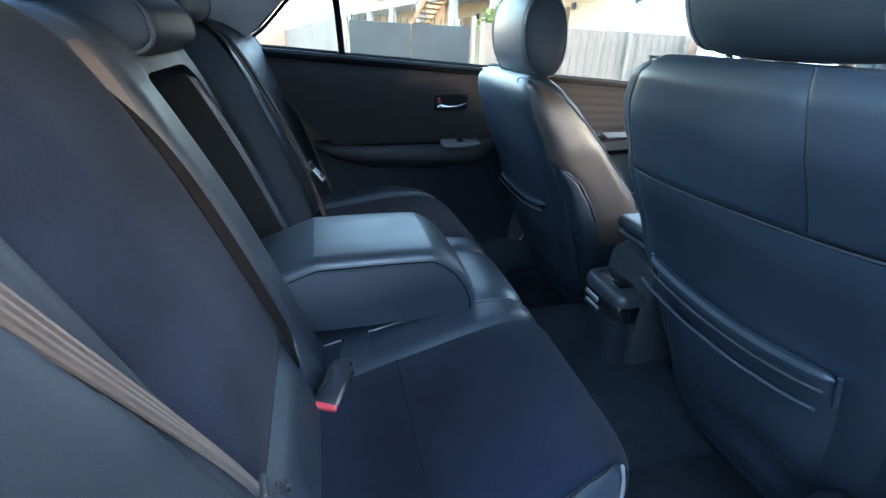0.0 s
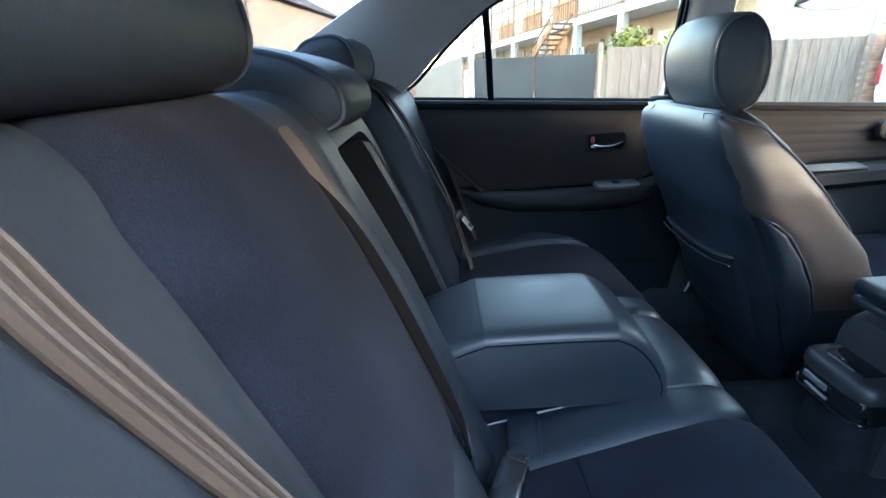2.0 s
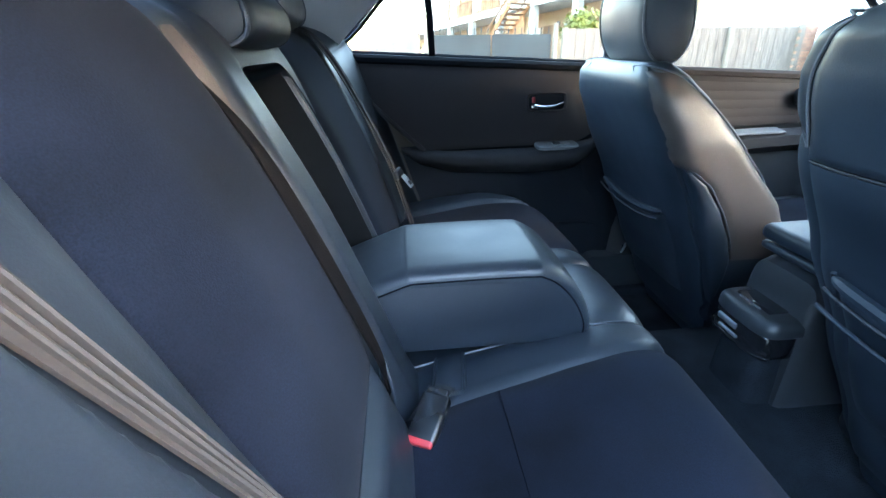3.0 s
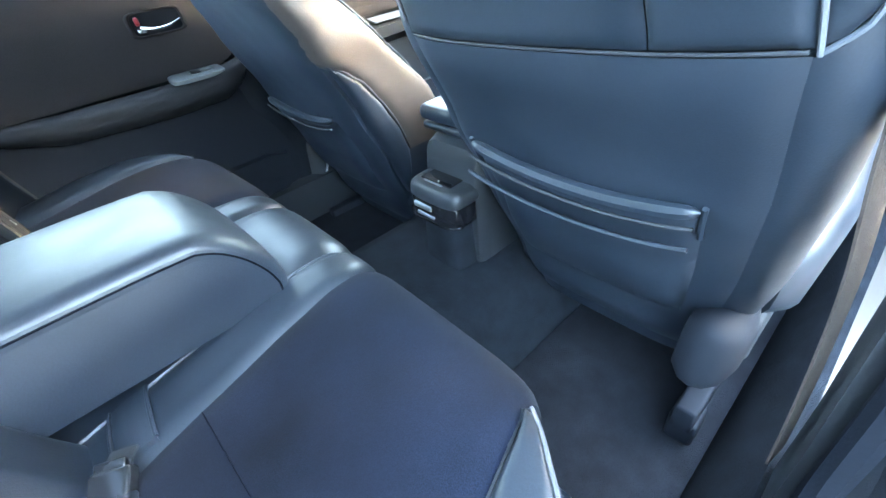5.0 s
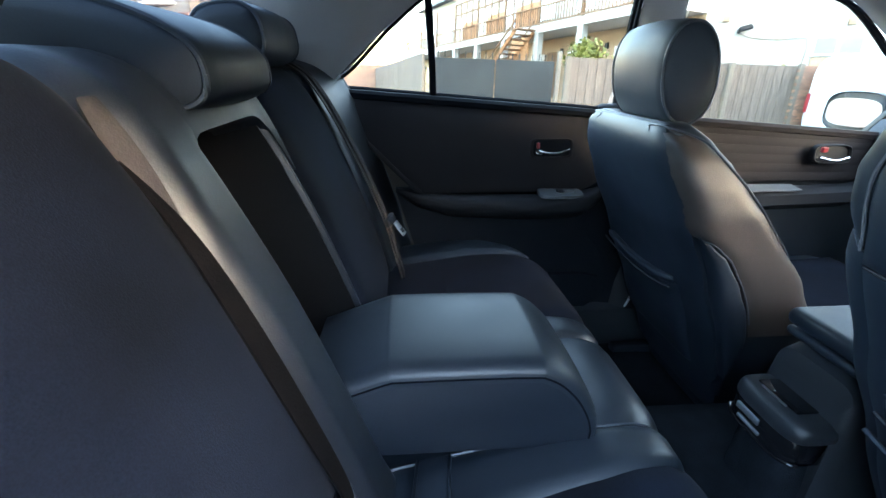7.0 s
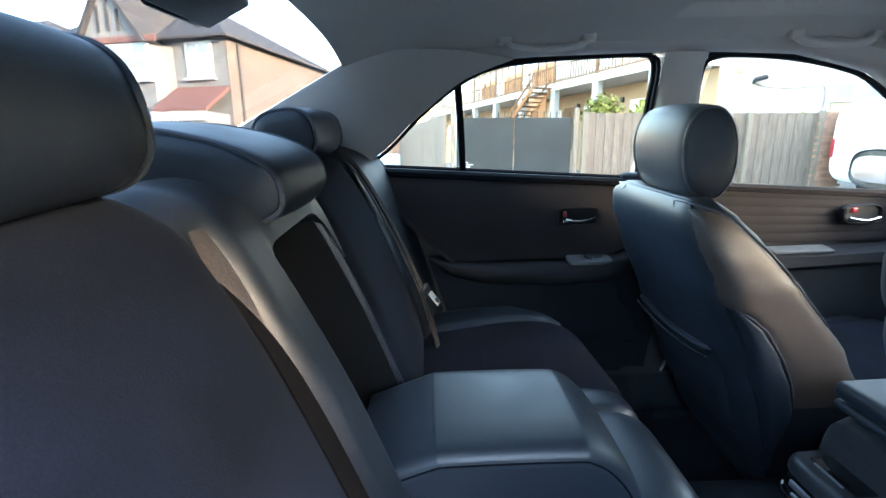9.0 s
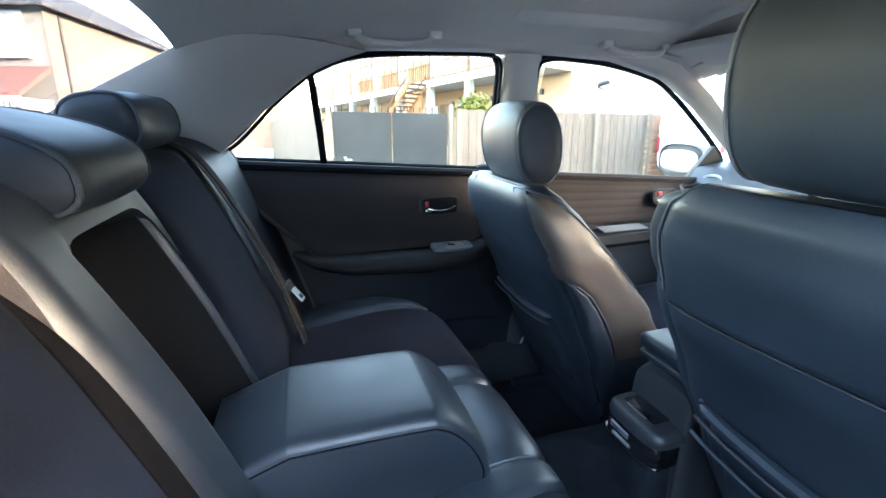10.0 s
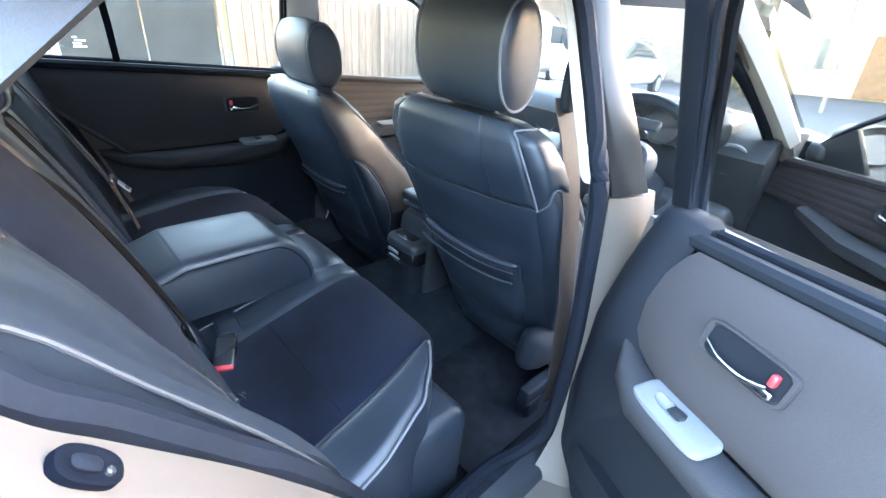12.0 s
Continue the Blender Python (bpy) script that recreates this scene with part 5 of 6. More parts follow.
SEAL = [(-0.03, -0.43, 1.19), (0.1, -0.445, 1.20), (0.3, -0.45, 1.205), (0.48, -0.445, 1.205), (0.54, -0.470, 1.18), (0.552, -0.505, 1.09), (0.556, -0.541, 0.99), (0.552, -0.567, 0.92), (0.558, -0.578, 0.8), (0.562, -0.588, 0.65), (0.560, -0.590, 0.5), (0.545, -0.588, 0.43), (0.50, -0.57, 0.395), (0.42, -0.552, 0.388), (0.30, -0.56, 0.40), (0.22, -0.585, 0.46), (0.16, -0.605, 0.575), (0.10, -0.618, 0.715), (0.036, -0.628, 0.835), (0.003, -0.629, 0.882), (-0.041, -0.629, 0.944), (-0.07, -0.628, 0.983), (-0.10, -0.605, 1.045), (-0.11, -0.56, 1.09), (-0.10, -0.50, 1.14), (-0.03, -0.43, 1.19)]
solo("trim_seal", tube(SEAL, 0.0135, 8, 5), RUBBER, "black rubber door seal round the opening", "seal", kind="structure")
solo("trim_seal_lip", tube([(x - 0.014, y + 0.014, z - 0.012) for x, y, z in SEAL[15:22]], 0.010, 8, 5), RUBBER, "second black rubber lip along the opening", "seal", kind="structure")
solo("scuff_plate", slab(lambda u, v: Vector((lerp(0.16, 0.57 - 0.05 * max(0, v - 0.6), u), lerp(-0.56, -0.625, v), lerp(0.384, 0.372, v) + 0.004 * math.sin(math.pi * v) - 0.01 * max(0, v - 0.85) / 0.15)), 12, 10, (0, 0, -0.02)), PLASTIC, "black plastic scuff plate on the door sill", "sill", kind="structure")
solo("sill_body", loft([[Vector((x, -0.56, 0.365)), Vector((x, -0.63, 0.358)), Vector((x, -0.68, 0.345)), Vector((x, -0.715, 0.30)), Vector((x, -0.72, 0.20)), Vector((x, -0.58, 0.18))] for x in (0.1, 0.4, 0.7, 1.2, 1.7)]), PAINT, "champagne painted door sill", "sill", kind="structure")
solo("sill_inner", slab(lambda u, v: Vector((lerp(0.1, 1.8, u), lerp(-0.50, -0.56, v), lerp(0.25, 0.385, v ** 0.7))), 10, 6, (0, -0.02, 0)), CARPET, "dark carpeted inner side of the sill", "sill", kind="structure")
# rear quarter: the painted shut face behind the opening
QA = spline([(0.27, -0.61, 0.37), (0.22, -0.615, 0.46), (0.16, -0.628, 0.58), (0.110, -0.642, 0.715), (0.068, -0.648, 0.794), (0.028, -0.648, 0.856), (-0.001, -0.648, 0.898), (-0.043, -0.648, 0.953), (-0.069, -0.648, 0.989), (-0.105, -0.63, 1.05)], 5)
QB = [p + Vector((-0.03, -0.115, -0.012)) for p in QA]
QF = lambda u, v: QA[round(u * (len(QA) - 1))].lerp(QB[round(u * (len(QB) - 1))], v) + Vector((0.006, 0, 0.004)) * math.sin(math.pi * v)
solo("quarter_shut_face", slab(QF, 45, 8, (-0.02, 0.0, -0.01)), PAINT, "champagne painted shut face of the rear quarter", "body panel", kind="structure")
solo("quarter_panel", slab(lambda u, v: QB[round(u * (len(QB) - 1))] + Vector((-0.9 * v, 0.08 * v * v, -0.05 * v)), 45, 8, (0, 0.02, 0)), PAINT, "champagne painted rear quarter panel", "body panel", kind="structure")
latch = thing("door_latch", (-0.05, -0.675, 0.95), "dark round striker recess in the painted shut face", "latch")
LC, LN = Vector((-0.052, -0.669, 0.966)), Vector((0.783, -0.263, 0.565)).normalized()
LT = Vector((-0.585, 0, 0.81))
LW = LN.cross(LT).normalized()
part("recess_ring", loft([sring(LC + LN * d, LT * 0.0118 * s, LW * 0.0072 * s, 2.6, 24) for d, s in ((-0.002, 1.25), (0.0022, 1.22), (0.0028, 1.08), (0.0020, 0.9), (0.0016, 0.3))]), DARK_SEAM, latch)
part("recess_plate", loft([sring(LC + LN * d + LT * 0.002, LT * 0.0066 * s, LW * 0.0036 * s, 3, 20) for d, s in ((0.0, 1.0), (0.0030, 1.0), (0.0036, 0.8))]), RUBBER, latch)
part("screw", loft([sring(LC + LN * d - LT * 0.0075 + LW * 0.002, LT * 0.002 * s, LW * 0.002 * s, 2, 12) for d, s in ((0.0, 1.0), (0.0036, 1.0), (0.0042, 0.7))]), PLASTIC, latch)
check = thing("door_check", (0.60, -0.66, 0.58), "black door check strap on the painted pillar", "door check")
part("strap", rbox((0.592, -0.665, 0.555), (0.014, 0.08, 0.018), 0.004, 3, (0, 0, 20)), STEEL, check)
part("boot", rbox((0.585, -0.632, 0.565), (0.045, 0.03, 0.026), 0.008, 3, (0, 0, 25)), RUBBER, check)
plug = thing("wiring_plug", (0.66, -0.66, 0.76), "white wiring plug between door and pillar", "plug")
part("plug_body", rbox((0.655, -0.668, 0.762), (0.028, 0.03, 0.036), 0.006), WHITE, plug)
part("cable", tube([(0.655, -0.668, 0.745), (0.650, -0.675, 0.725), (0.66, -0.69, 0.715)], 0.006, 8), WHITE, plug)
hinge = thing("pillar_bracket", (0.64, -0.655, 0.66), "worn steel bracket on the painted pillar", "bracket")
part("bracket_leaf", rbox((0.634, -0.660, 0.655), (0.03, 0.022, 0.05), 0.006), BROWN, hinge)
part("bracket_pin", tube([(0.634, -0.675, 0.68), (0.634, -0.675, 0.625)], 0.009, 10, 0), STEEL, hinge)

# ---- console and dashboard ----
con = thing("centre_console", (0.8, 0.0, 0.40), "black plastic centre console with a rear ashtray", "console")
part("console_body", loft([sring((x, 0.0, (z0 + z1) / 2), (0, w, 0), (0, 0, (z1 - z0) / 2), 6, 32) for x, z0, z1, w in ((0.690, 0.37, 0.60, 0.060), (0.698, 0.36, 0.625, 0.066), (0.72, 0.36, 0.634, 0.068), (1.15, 0.36, 0.64, 0.075), (1.4, 0.36, 0.62, 0.09))]), PLASTIC, con)
part("console_band", rbox((0.95, 0.0, 0.645), (0.50, 0.136, 0.014), 0.006, 3), LEATHER, con)
part("lid", rbox((0.92, 0.0, 0.669), (0.45, 0.142, 0.028), 0.012, 4), LEATHER, con, "padded black console lid")
part("rear_slope", slab(lambda u, v: Vector((lerp(0.692, 0.718, u), lerp(-0.056, 0.056, v), lerp(0.568, 0.616, u) + 0.004 * math.sin(math.pi * u) - 0.006 * abs(2 * v - 1) ** 6)), 10, 16, (0.02, 0, -0.02)), PLASTIC, con, "sloped console rear panel")
part("ashtray_foot", loft([sring((0.680, 0.0, z), (0.040 * s, 0, 0), (0, 0.058 * s, 0), 4, 32) for z, s in ((0.37, 0.92), (0.44, 0.86), (0.495, 0.80), (0.503, 0.78))]), CARPET, con, "carpeted foot below the ashtray")
part("ashtray_lip", tube([(0.672 - 0.042 * max(0.0, 1 - abs(y / 0.064) ** 4) ** 0.25, y, 0.506) for y in (-0.063, -0.06, -0.04, 0, 0.04, 0.06, 0.063)], 0.0026, 8, 4), GLOSS, con)
part("ashtray_face", loft([sring((0.672, 0.0, z), (0.038 * s, 0, 0), (0, 0.060 * s, 0), 4, 32) for z, s in ((0.500, 0.98), (0.505, 1.0), (0.537, 1.0), (0.540, 0.97))]), GLOSS, con, "gloss black ashtray front")
part("ashtray_cap", loft([sring((0.674 + 0.10 * (z - 0.53), 0.0, z), (0.042 * s, 0, 0), (0, 0.064 * s, 0), 4, 32) for z, s in ((0.541, 0.97), (0.544, 1.0), (0.554, 1.0), (0.561, 0.97), (0.5655, 0.90), (0.568, 0.78), (0.568, 0.1))]), PLASTIC, con, "rounded ashtray cap")
part("ashtray_lid", rbox((0.678, 0.004, 0.5685), (0.040, 0.072, 0.004), 0.0015, 2), GLOSS, con, "gloss black ashtray lid")
part("lid_slot", rbox((0.655, 0.006, 0.5695), (0.003, 0.046, 0.003), 0.001, 2), STEEL, con)
for z, h, y in ((0.529, 0.011, 0.016), (0.513, 0.006, 0.010)):
    part("pull_plate", rbox((0.6335, y, z), (0.005, 0.044, h), 0.002, 3), STEEL, con, "grey ashtray pull")

dash = thing("dashboard", (1.6, C, 0.5), "dark grey dashboard below the windscreen", "dashboard")
part("dash_top", loft([[Vector((x, y, z)) for x, z in ((1.42, 0.70), (1.38, 0.84), (1.42, 0.885), (1.52, 0.90), (1.75, 0.885), (1.93, 0.86), (1.93, 0.5), (1.5, 0.5))] for y in (C - 0.64, C - 0.55, C - 0.1, C + 0.1, C + 0.55, C + 0.64)]), PLASTIC, dash)
part("dash_lower", rbox((1.55, C, 0.58), (0.3, 1.24, 0.24), 0.05), PLASTIC, dash)
part("binnacle", loft([sring((x, -0.33, z), (0, w, 0), (0, 0, h), 3, 28) for x, z, w, h in ((1.36, 0.885, 0.15, 0.05), (1.39, 0.89, 0.175, 0.065), (1.5, 0.895, 0.17, 0.055), (1.6, 0.89, 0.13, 0.02))]), PLASTIC, dash, "instrument binnacle hood")
for dy, r in ((0, 0.055), (0.10, 0.036), (-0.10, 0.036)):
    part("gauge", loft([sring((1.352 + dx, -0.33 + dy, 0.882), (0, r * s, 0), (0, 0, r * s * 0.95), 2, 24) for dx, s in ((0.0, 1), (-0.006, 1.0), (-0.006, 0.85), (0.004, 0.8))]), CHROME, dash, "chrome-ringed gauge")
for y in (C - 0.552, C + 0.552, C - 0.07, C + 0.07):
    part("air_vent", loft([sring((1.405 + dx, y, 0.80 if abs(y - C) < 0.3 else 0.828), (0, 0.045 * s, 0), (0, 0, 0.042 * s), 2.4, 24) for dx, s in ((0.01, 1.05), (-0.01, 1.0), (-0.008, 0.85), (0.01, 0.8))]), SILVER if abs(y - C) > 0.3 else PLASTIC, dash, "round air vent")
part("stereo", rbox((1.42, C, 0.70), (0.05, 0.2, 0.14), 0.01), SILVER, dash)

wheel = thing("steering_wheel", (1.14, -0.33, 0.82), "dark leather steering wheel with a centre boss", "steering wheel")
WM = pose(1.14, -0.33, 0.80, 0, -65, 0)
part("rim", moved(tube([(0.185 * math.cos(2 * math.pi * k / 24), 0.185 * math.sin(2 * math.pi * k / 24), 0) for k in range(24)], 0.016, 10, 2, True), WM), LEATHER, wheel)
part("boss", moved(loft([sring((0, 0, z), (0.075 * s, 0, 0), (0, 0.085 * s, 0), 3, 28) for z, s in ((-0.05, 0.7), (-0.03, 1), (0.0, 1), (0.02, 0.85), (0.027, 0.4))]), WM), PLASTIC, wheel)
for a in (0, 180, 270):
    part("spoke", moved(rbox((0.12 * math.sin(radians(a + 90)) , 0.12 * math.cos(radians(a + 90)), -0.008), (0.03 if a != 270 else 0.11, 0.11 if a != 270 else 0.04, 0.018), 0.006), WM), PLASTIC, wheel)
part("column", moved(rbox((0, 0, -0.18), (0.08, 0.09, 0.26), 0.02), WM), PLASTIC, wheel)
part("badge", moved(loft([sring((0, 0, 0.026 + z), (0.018 * s, 0, 0), (0, 0.024 * s, 0), 2, 20) for z, s in ((0, 1), (0.003, 0.9))]), WM), CHROME, wheel)

# grab handles on the headliner
for x in (0.36, 0.98):
    for sg in (1, -1):
        y = C + sg * 0.475
        h = thing("grab_handle", (x, y, 1.21), "folded grey grab handle on the headliner", "handle", "grab handles")
        part("grip", tube([(x - 0.085, y, 1.222), (x - 0.065, y - sg * 0.01, 1.206), (x, y - sg * 0.014, 1.200), (x + 0.065, y - sg * 0.01, 1.206), (x + 0.085, y, 1.222)], 0.009, 8), LINER, h)
        for dx in (-0.088, 0.088):
            part("mount", rbox((x + dx, y, 1.224), (0.03, 0.024, 0.02), 0.006), LINER, h)
# sun visors folded up against the headliner
for sg in (1, -1):
    yv = C + sg * 0.30
    vis = thing("sun_visor", (1.16, yv, 1.215), "grey padded sun visor folded up above the windscreen", "visor", "sun visors")
    part("visor_pad", rbox((1.155, yv, 1.205), (0.17, 0.34, 0.020), 0.009, 4, (0, 10, 0)), LINER, vis)
    part("visor_arm", tube([(1.225, yv + sg * 0.14, 1.195), (1.235, yv + sg * 0.19, 1.198), (1.235, yv + sg * 0.20, 1.225)], 0.005, 8, 3), LINER, vis)
# small white tag by the seat rail
tag = thing("white_tag", (0.742, 0.576, 0.39), "small white tag hanging in the dark footwell", "tag")
part("strip", ribbon([(0.745, 0.574, 0.408), (0.742, 0.576, 0.396), (0.736, 0.578, 0.382)], (1, 0.2, 0), 0.006, 0.002), WHITE, tag)

# ---- the street ----
SLOPE = Matrix.Translation((0.1, -0.46, 1.07)) @ Matrix.Rotation(radians(-3.5), 4, "X") @ Matrix.Rotation(radians(1.35), 4, "Y") @ Matrix.Translation((-0.1, 0.46, -1.07))
ROAD = material("asphalt", (0.055, 0.055, 0.057), 0.9, var=0.2, scale=1.5, bump=0.6, bump_scale=60)
PAVE = material("paving", (0.15, 0.14, 0.13), 0.9, var=0.15, scale=3, bump=0.4, bump_scale=40)
FENCE = material("weathered_boards", (0.172, 0.134, 0.102), 0.85, var=0.38, scale=5, bump=0.5, bump_scale=60, stretch=(9, 9, 0.4), per_piece=0.09)
POST = material("concrete_post", (0.20, 0.165, 0.125), 0.9, var=0.15, scale=8, bump=0.4, bump_scale=60)
GATE = material("grey_green_steel", (0.030, 0.036, 0.037), 0.7, var=0.32, scale=1.6, bump=0.1, spec=0.25)
RENDERW = material("white_render", (0.45, 0.415, 0.36), 0.9, var=0.05, scale=2, bump=0.3, bump_scale=60)
CREAM = material("cream_render", (0.21, 0.205, 0.195), 0.9, var=0.08, scale=1.5, bump=0.4, bump_scale=50)
FRONT = material("pale_pebble_render", (0.27, 0.265, 0.25), 0.9, var=0.10, scale=1.5, bump=0.4, bump_scale=50)
BRICK = material("red_brick", (0.36, 0.20, 0.13), 0.9, var=0.2, scale=4, bump=0.4, bump_scale=40, per_piece=0.25)
BRICKW = material("yellow_brick", (0.235, 0.19, 0.155), 0.9, var=0.2, scale=3, bump=0.4, bump_scale=30, stretch=(1, 1, 4))
TILE = material("roof_tile", (0.085, 0.078, 0.076), 0.85, var=0.25, scale=3, bump=0.5, bump_scale=30, per_piece=0.15)
TILER = material("red_tile", (0.25, 0.115, 0.09), 0.8, var=0.2, scale=3, bump=0.4, bump_scale=30)
TIMBER = material("brown_timber", (0.20, 0.105, 0.050), 0.75, var=0.2, scale=5, bump=0.3, bump_scale=40)
UPVC = material("white_frame", (0.8, 0.8, 0.78), 0.4, var=0.04)
PANE = material("house_pane", (0.06, 0.075, 0.085), 0.12, var=0.1, scale=1.0, coat=0.3)
VAN = material("white_van_paint", (0.80, 0.81, 0.82), 0.3, var=0.03, coat=0.5)
LEAF = material("leaf", (0.21, 0.215, 0.030), 0.6, var=0.35, scale=3, per_piece=0.3)
BARK = material("bark", (0.12, 0.085, 0.06), 0.9, var=0.3, scale=8, bump=0.6, bump_scale=30)
BEIGE = material("beige_wall", (0.46, 0.32, 0.20), 0.9, var=0.1, scale=1.5, bump=0.3, bump_scale=50)
CURTAIN = material("curtained_pane", (0.34, 0.40, 0.43), 0.15, var=0.15, scale=1.5, coat=0.4)
ORANGE = material("orange_timber", (0.42, 0.20, 0.085), 0.75, var=0.2, scale=5, bump=0.3, bump_scale=40)
TYRE = material("tyre", (0.02, 0.02, 0.02), 0.8, var=0.1)


def S(bm):
    return moved(bm, SLOPE)


def og(x, y, z):
    return SLOPE @ Vector((x, y, z))


def spart(n, bm, mat, par, lab="", smooth=True):
    return part(n, S(bm), mat, par, lab, smooth)


solo("ground", S(slab(lambda u, v: Vector((lerp(-300, 300, u), lerp(-300, 300, v), 0)), 8, 8, (0, 0, -0.3))), ROAD, "grey asphalt street ground reaching the distance", "ground", kind="structure")
solo("pavement", S(slab(lambda u, v: Vector((lerp(-60, 60, u), lerp(7.6, 40.0, v), 0.12)), 30, 4, (0, 0, -0.2))), PAVE, "pale pavement beyond the kerb", "pavement", kind="structure")
solo("pavement_near", S(slab(lambda u, v: Vector((lerp(-60, 60, u), lerp(-2.2, -20.0, v), 0.12)), 30, 4, (0, 0, -0.2))), PAVE, "pale pavement beside the open doors", "pavement", kind="structure")

# fence and gate
FY = 9.9
fence = thing("fence", og(6, FY, 0.12), "weathered wooden board fence with concrete posts", "fence")
x = 3.75
k = 0
while x < 9.3:
    if k % 17 == 0:
        spart("post", rbox((x + 0.05, FY - 0.03, 0.98), (0.11, 0.11, 1.9), 0.01, 1), POST, fence)
        x += 0.11
    h = 1.78 + 0.02 * random.random()
    spart("board", rbox((x + 0.055, FY + 0.014 * (k % 2), 0.12 + h / 2), (0.122, 0.016, h), 0.004, 1), FENCE, fence)
    x += 0.108
    k += 1
spart("post", rbox((x + 0.05, FY - 0.03, 0.98), (0.11, 0.11, 1.95), 0.01, 1), POST, fence)
pier = thing("brick_pier", og(9.7, FY, 0.12), "red brick pier at the end of the fence", "pier")
for r in range(24):
    for c in range(3):
        spart("brick", rbox((x + 0.10 + 0.225 * c + (0.11 if r % 2 else 0), FY + 0.02, 0.16 + 0.075 * r), (0.215, 0.21, 0.065), 0.004, 1), BRICK, pier)
spart("mortar", rbox((x + 0.36, FY + 0.02, 1.02), (0.66, 0.19, 1.8), 0), POST, pier)
gate = thing("double_gate", og(2.3, FY, 0.12), "grey-green sheet steel double gate with spiked top", "gate")
for a, b in ((0.83, 2.15), (2.18, 3.5)):
    g = spart("gate_leaf", rbox(((a + b) / 2, FY, 1.0), (b - a, 0.03, 1.62), 0.005, 1), GATE, gate)
    for q in range(9):
        spart("spike", rbox((lerp(a + 0.06, b - 0.06, q / 8), FY, 1.88), (0.02, 0.02, 0.13), 0.004, 1), GATE, g)
    for z in (0.3, 1.0, 1.7):
        spart("gate_rail", rbox(((a + b) / 2, FY + 0.026, z), (b - a, 0.02, 0.05), 0.004, 1), GATE, g)
for q, (dx, w) in enumerate(((0.0, 0.20), (-0.03, 0.12), (0.02, 0.16), (-0.05, 0.06))):
    spart("sign_bar", rbox((1.12 + dx, FY - 0.018, 0.66 + 0.05 * q), (w, 0.004, 0.026), 0), WHITE, gate, "white bars of an unreadable notice")
for px in (0.74, 3.60):
    spart("gate_post", rbox((px, FY, 1.05), (0.09, 0.10, 1.95), 0.01, 1), POST, gate)
side_fence = thing("fence", og(-1, 17, 0.12), "long weathered side fence running away from the gate", "fence")
for q in range(70):
    t = q / 69
    spart("board", rbox((lerp(0.55, -2.6, t), lerp(10.0, 25.0, t), 1.0), (0.05, 0.21, 1.76), 0.004, 1, (0, 0, 12)), FENCE, side_fence)

# balcony block behind the fence
B1, B2 = Vector((10.2, 15.0, 0)), Vector((1.8, 40.0, 0))
bd = (B2 - B1).normalized()
bn = Vector((-bd.y, bd.x, 0))
if bn.dot(Vector((0, 0, 0)) - B1) < 0:
    bn = -bn
bang = math.degrees(math.atan2(bd.y, bd.x))
L = (B2 - B1).length


RISE = 1.12  # the block stands on higher ground


def bbox(s, out, z, sx, so, sz, r=0.01):
    c = B1 + bd * s + bn * out
    return rbox((c.x, c.y, z + RISE), (sx, so, sz), r, 1, (0, 0, bang))


flats = thing("terrace_block", og(*B1), "white rendered two-storey terrace with timber balconies", "building")
spart("wall", bbox(L / 2, -4, 2.4, L, 8, 7.8), RENDERW, flats)
spart("lower_wall", bbox(L / 2, 0.02, 0.6, L, 0.06, 4.2), BEIGE, flats, "beige ground floor wall under the balcony")
spart("deck", bbox(L / 2, 0.9, 2.88, L, 1.8, 0.30), RENDERW, flats)
rf = loft([[B1 + bd * s + bn * o + Vector((0, 0, z + RISE)) for o, z in ((0.5, 6.3), (-4, 9.0), (-8.5, 6.3))] for s in (-0.3, L + 0.3)])
spart("roof", rf, TILE, flats, "", False)
for q in range(9):
    s = 1.2 + q * 3.0
    spart("column", bbox(s, 1.65, 0.65, 0.34, 0.30, 4.2), RENDERW, flats)
    spart("door", bbox(s + 0.9, 0.06, 1.05, 0.95, 0.08, 2.1), TIMBER, flats)
    w = spart("window", bbox(s + 1.9, 0.03, 4.3, 1.5, 0.10, 1.3), UPVC, flats)
    spart("pane", bbox(s + 1.9, 0.09, 4.3, 1.3, 0.03, 1.1), CURTAIN, w)
    w = spart("window", bbox(s + 2.2, 0.06, 1.5, 1.1, 0.10, 1.1), UPVC, flats)
    spart("pane", bbox(s + 2.2, 0.12, 1.5, 0.9, 0.03, 0.9), CURTAIN, w)
    spart("wall_lamp", bbox(s + 0.2, 0.12, 2.1, 0.14, 0.12, 0.22), PLASTIC, flats)
    spart("balcony_post", bbox(s, 1.72, 4.1, 0.09, 0.09, 2.3), TIMBER, flats)
    rail = spart("balcony_rail", bbox(s + 1.5, 1.74, 3.82, 3.0, 0.06, 0.07), TIMBER, flats)
    spart("bottom_rail", bbox(s + 1.5, 1.74, 3.12, 3.0, 0.05, 0.06), TIMBER, rail)
    for b in range(16):
        spart("baluster", bbox(s + 0.1 + b * 0.185, 1.74, 3.46, 0.032, 0.03, 0.70, 0), TIMBER, rail)
    if q in (2, 3, 4):
        for dx in (0.75, 1.5, 2.25):
            spart("screen_post", bbox(s + dx, 1.70, 4.1, 0.06, 0.06, 2.2), TIMBER, flats)
        spart("screen_panel", bbox(s + 1.1, 1.66, 3.6, 1.9, 0.04, 0.95), ORANGE, flats, "weathered balcony screen")
        spart("screen_rail", bbox(s + 1.5, 1.66, 4.62, 3.0, 0.06, 0.09), TIMBER, flats)
        spart("screen_rail", bbox(s + 1.5, 1.66, 5.2, 3.0, 0.06, 0.09), TIMBER, flats)
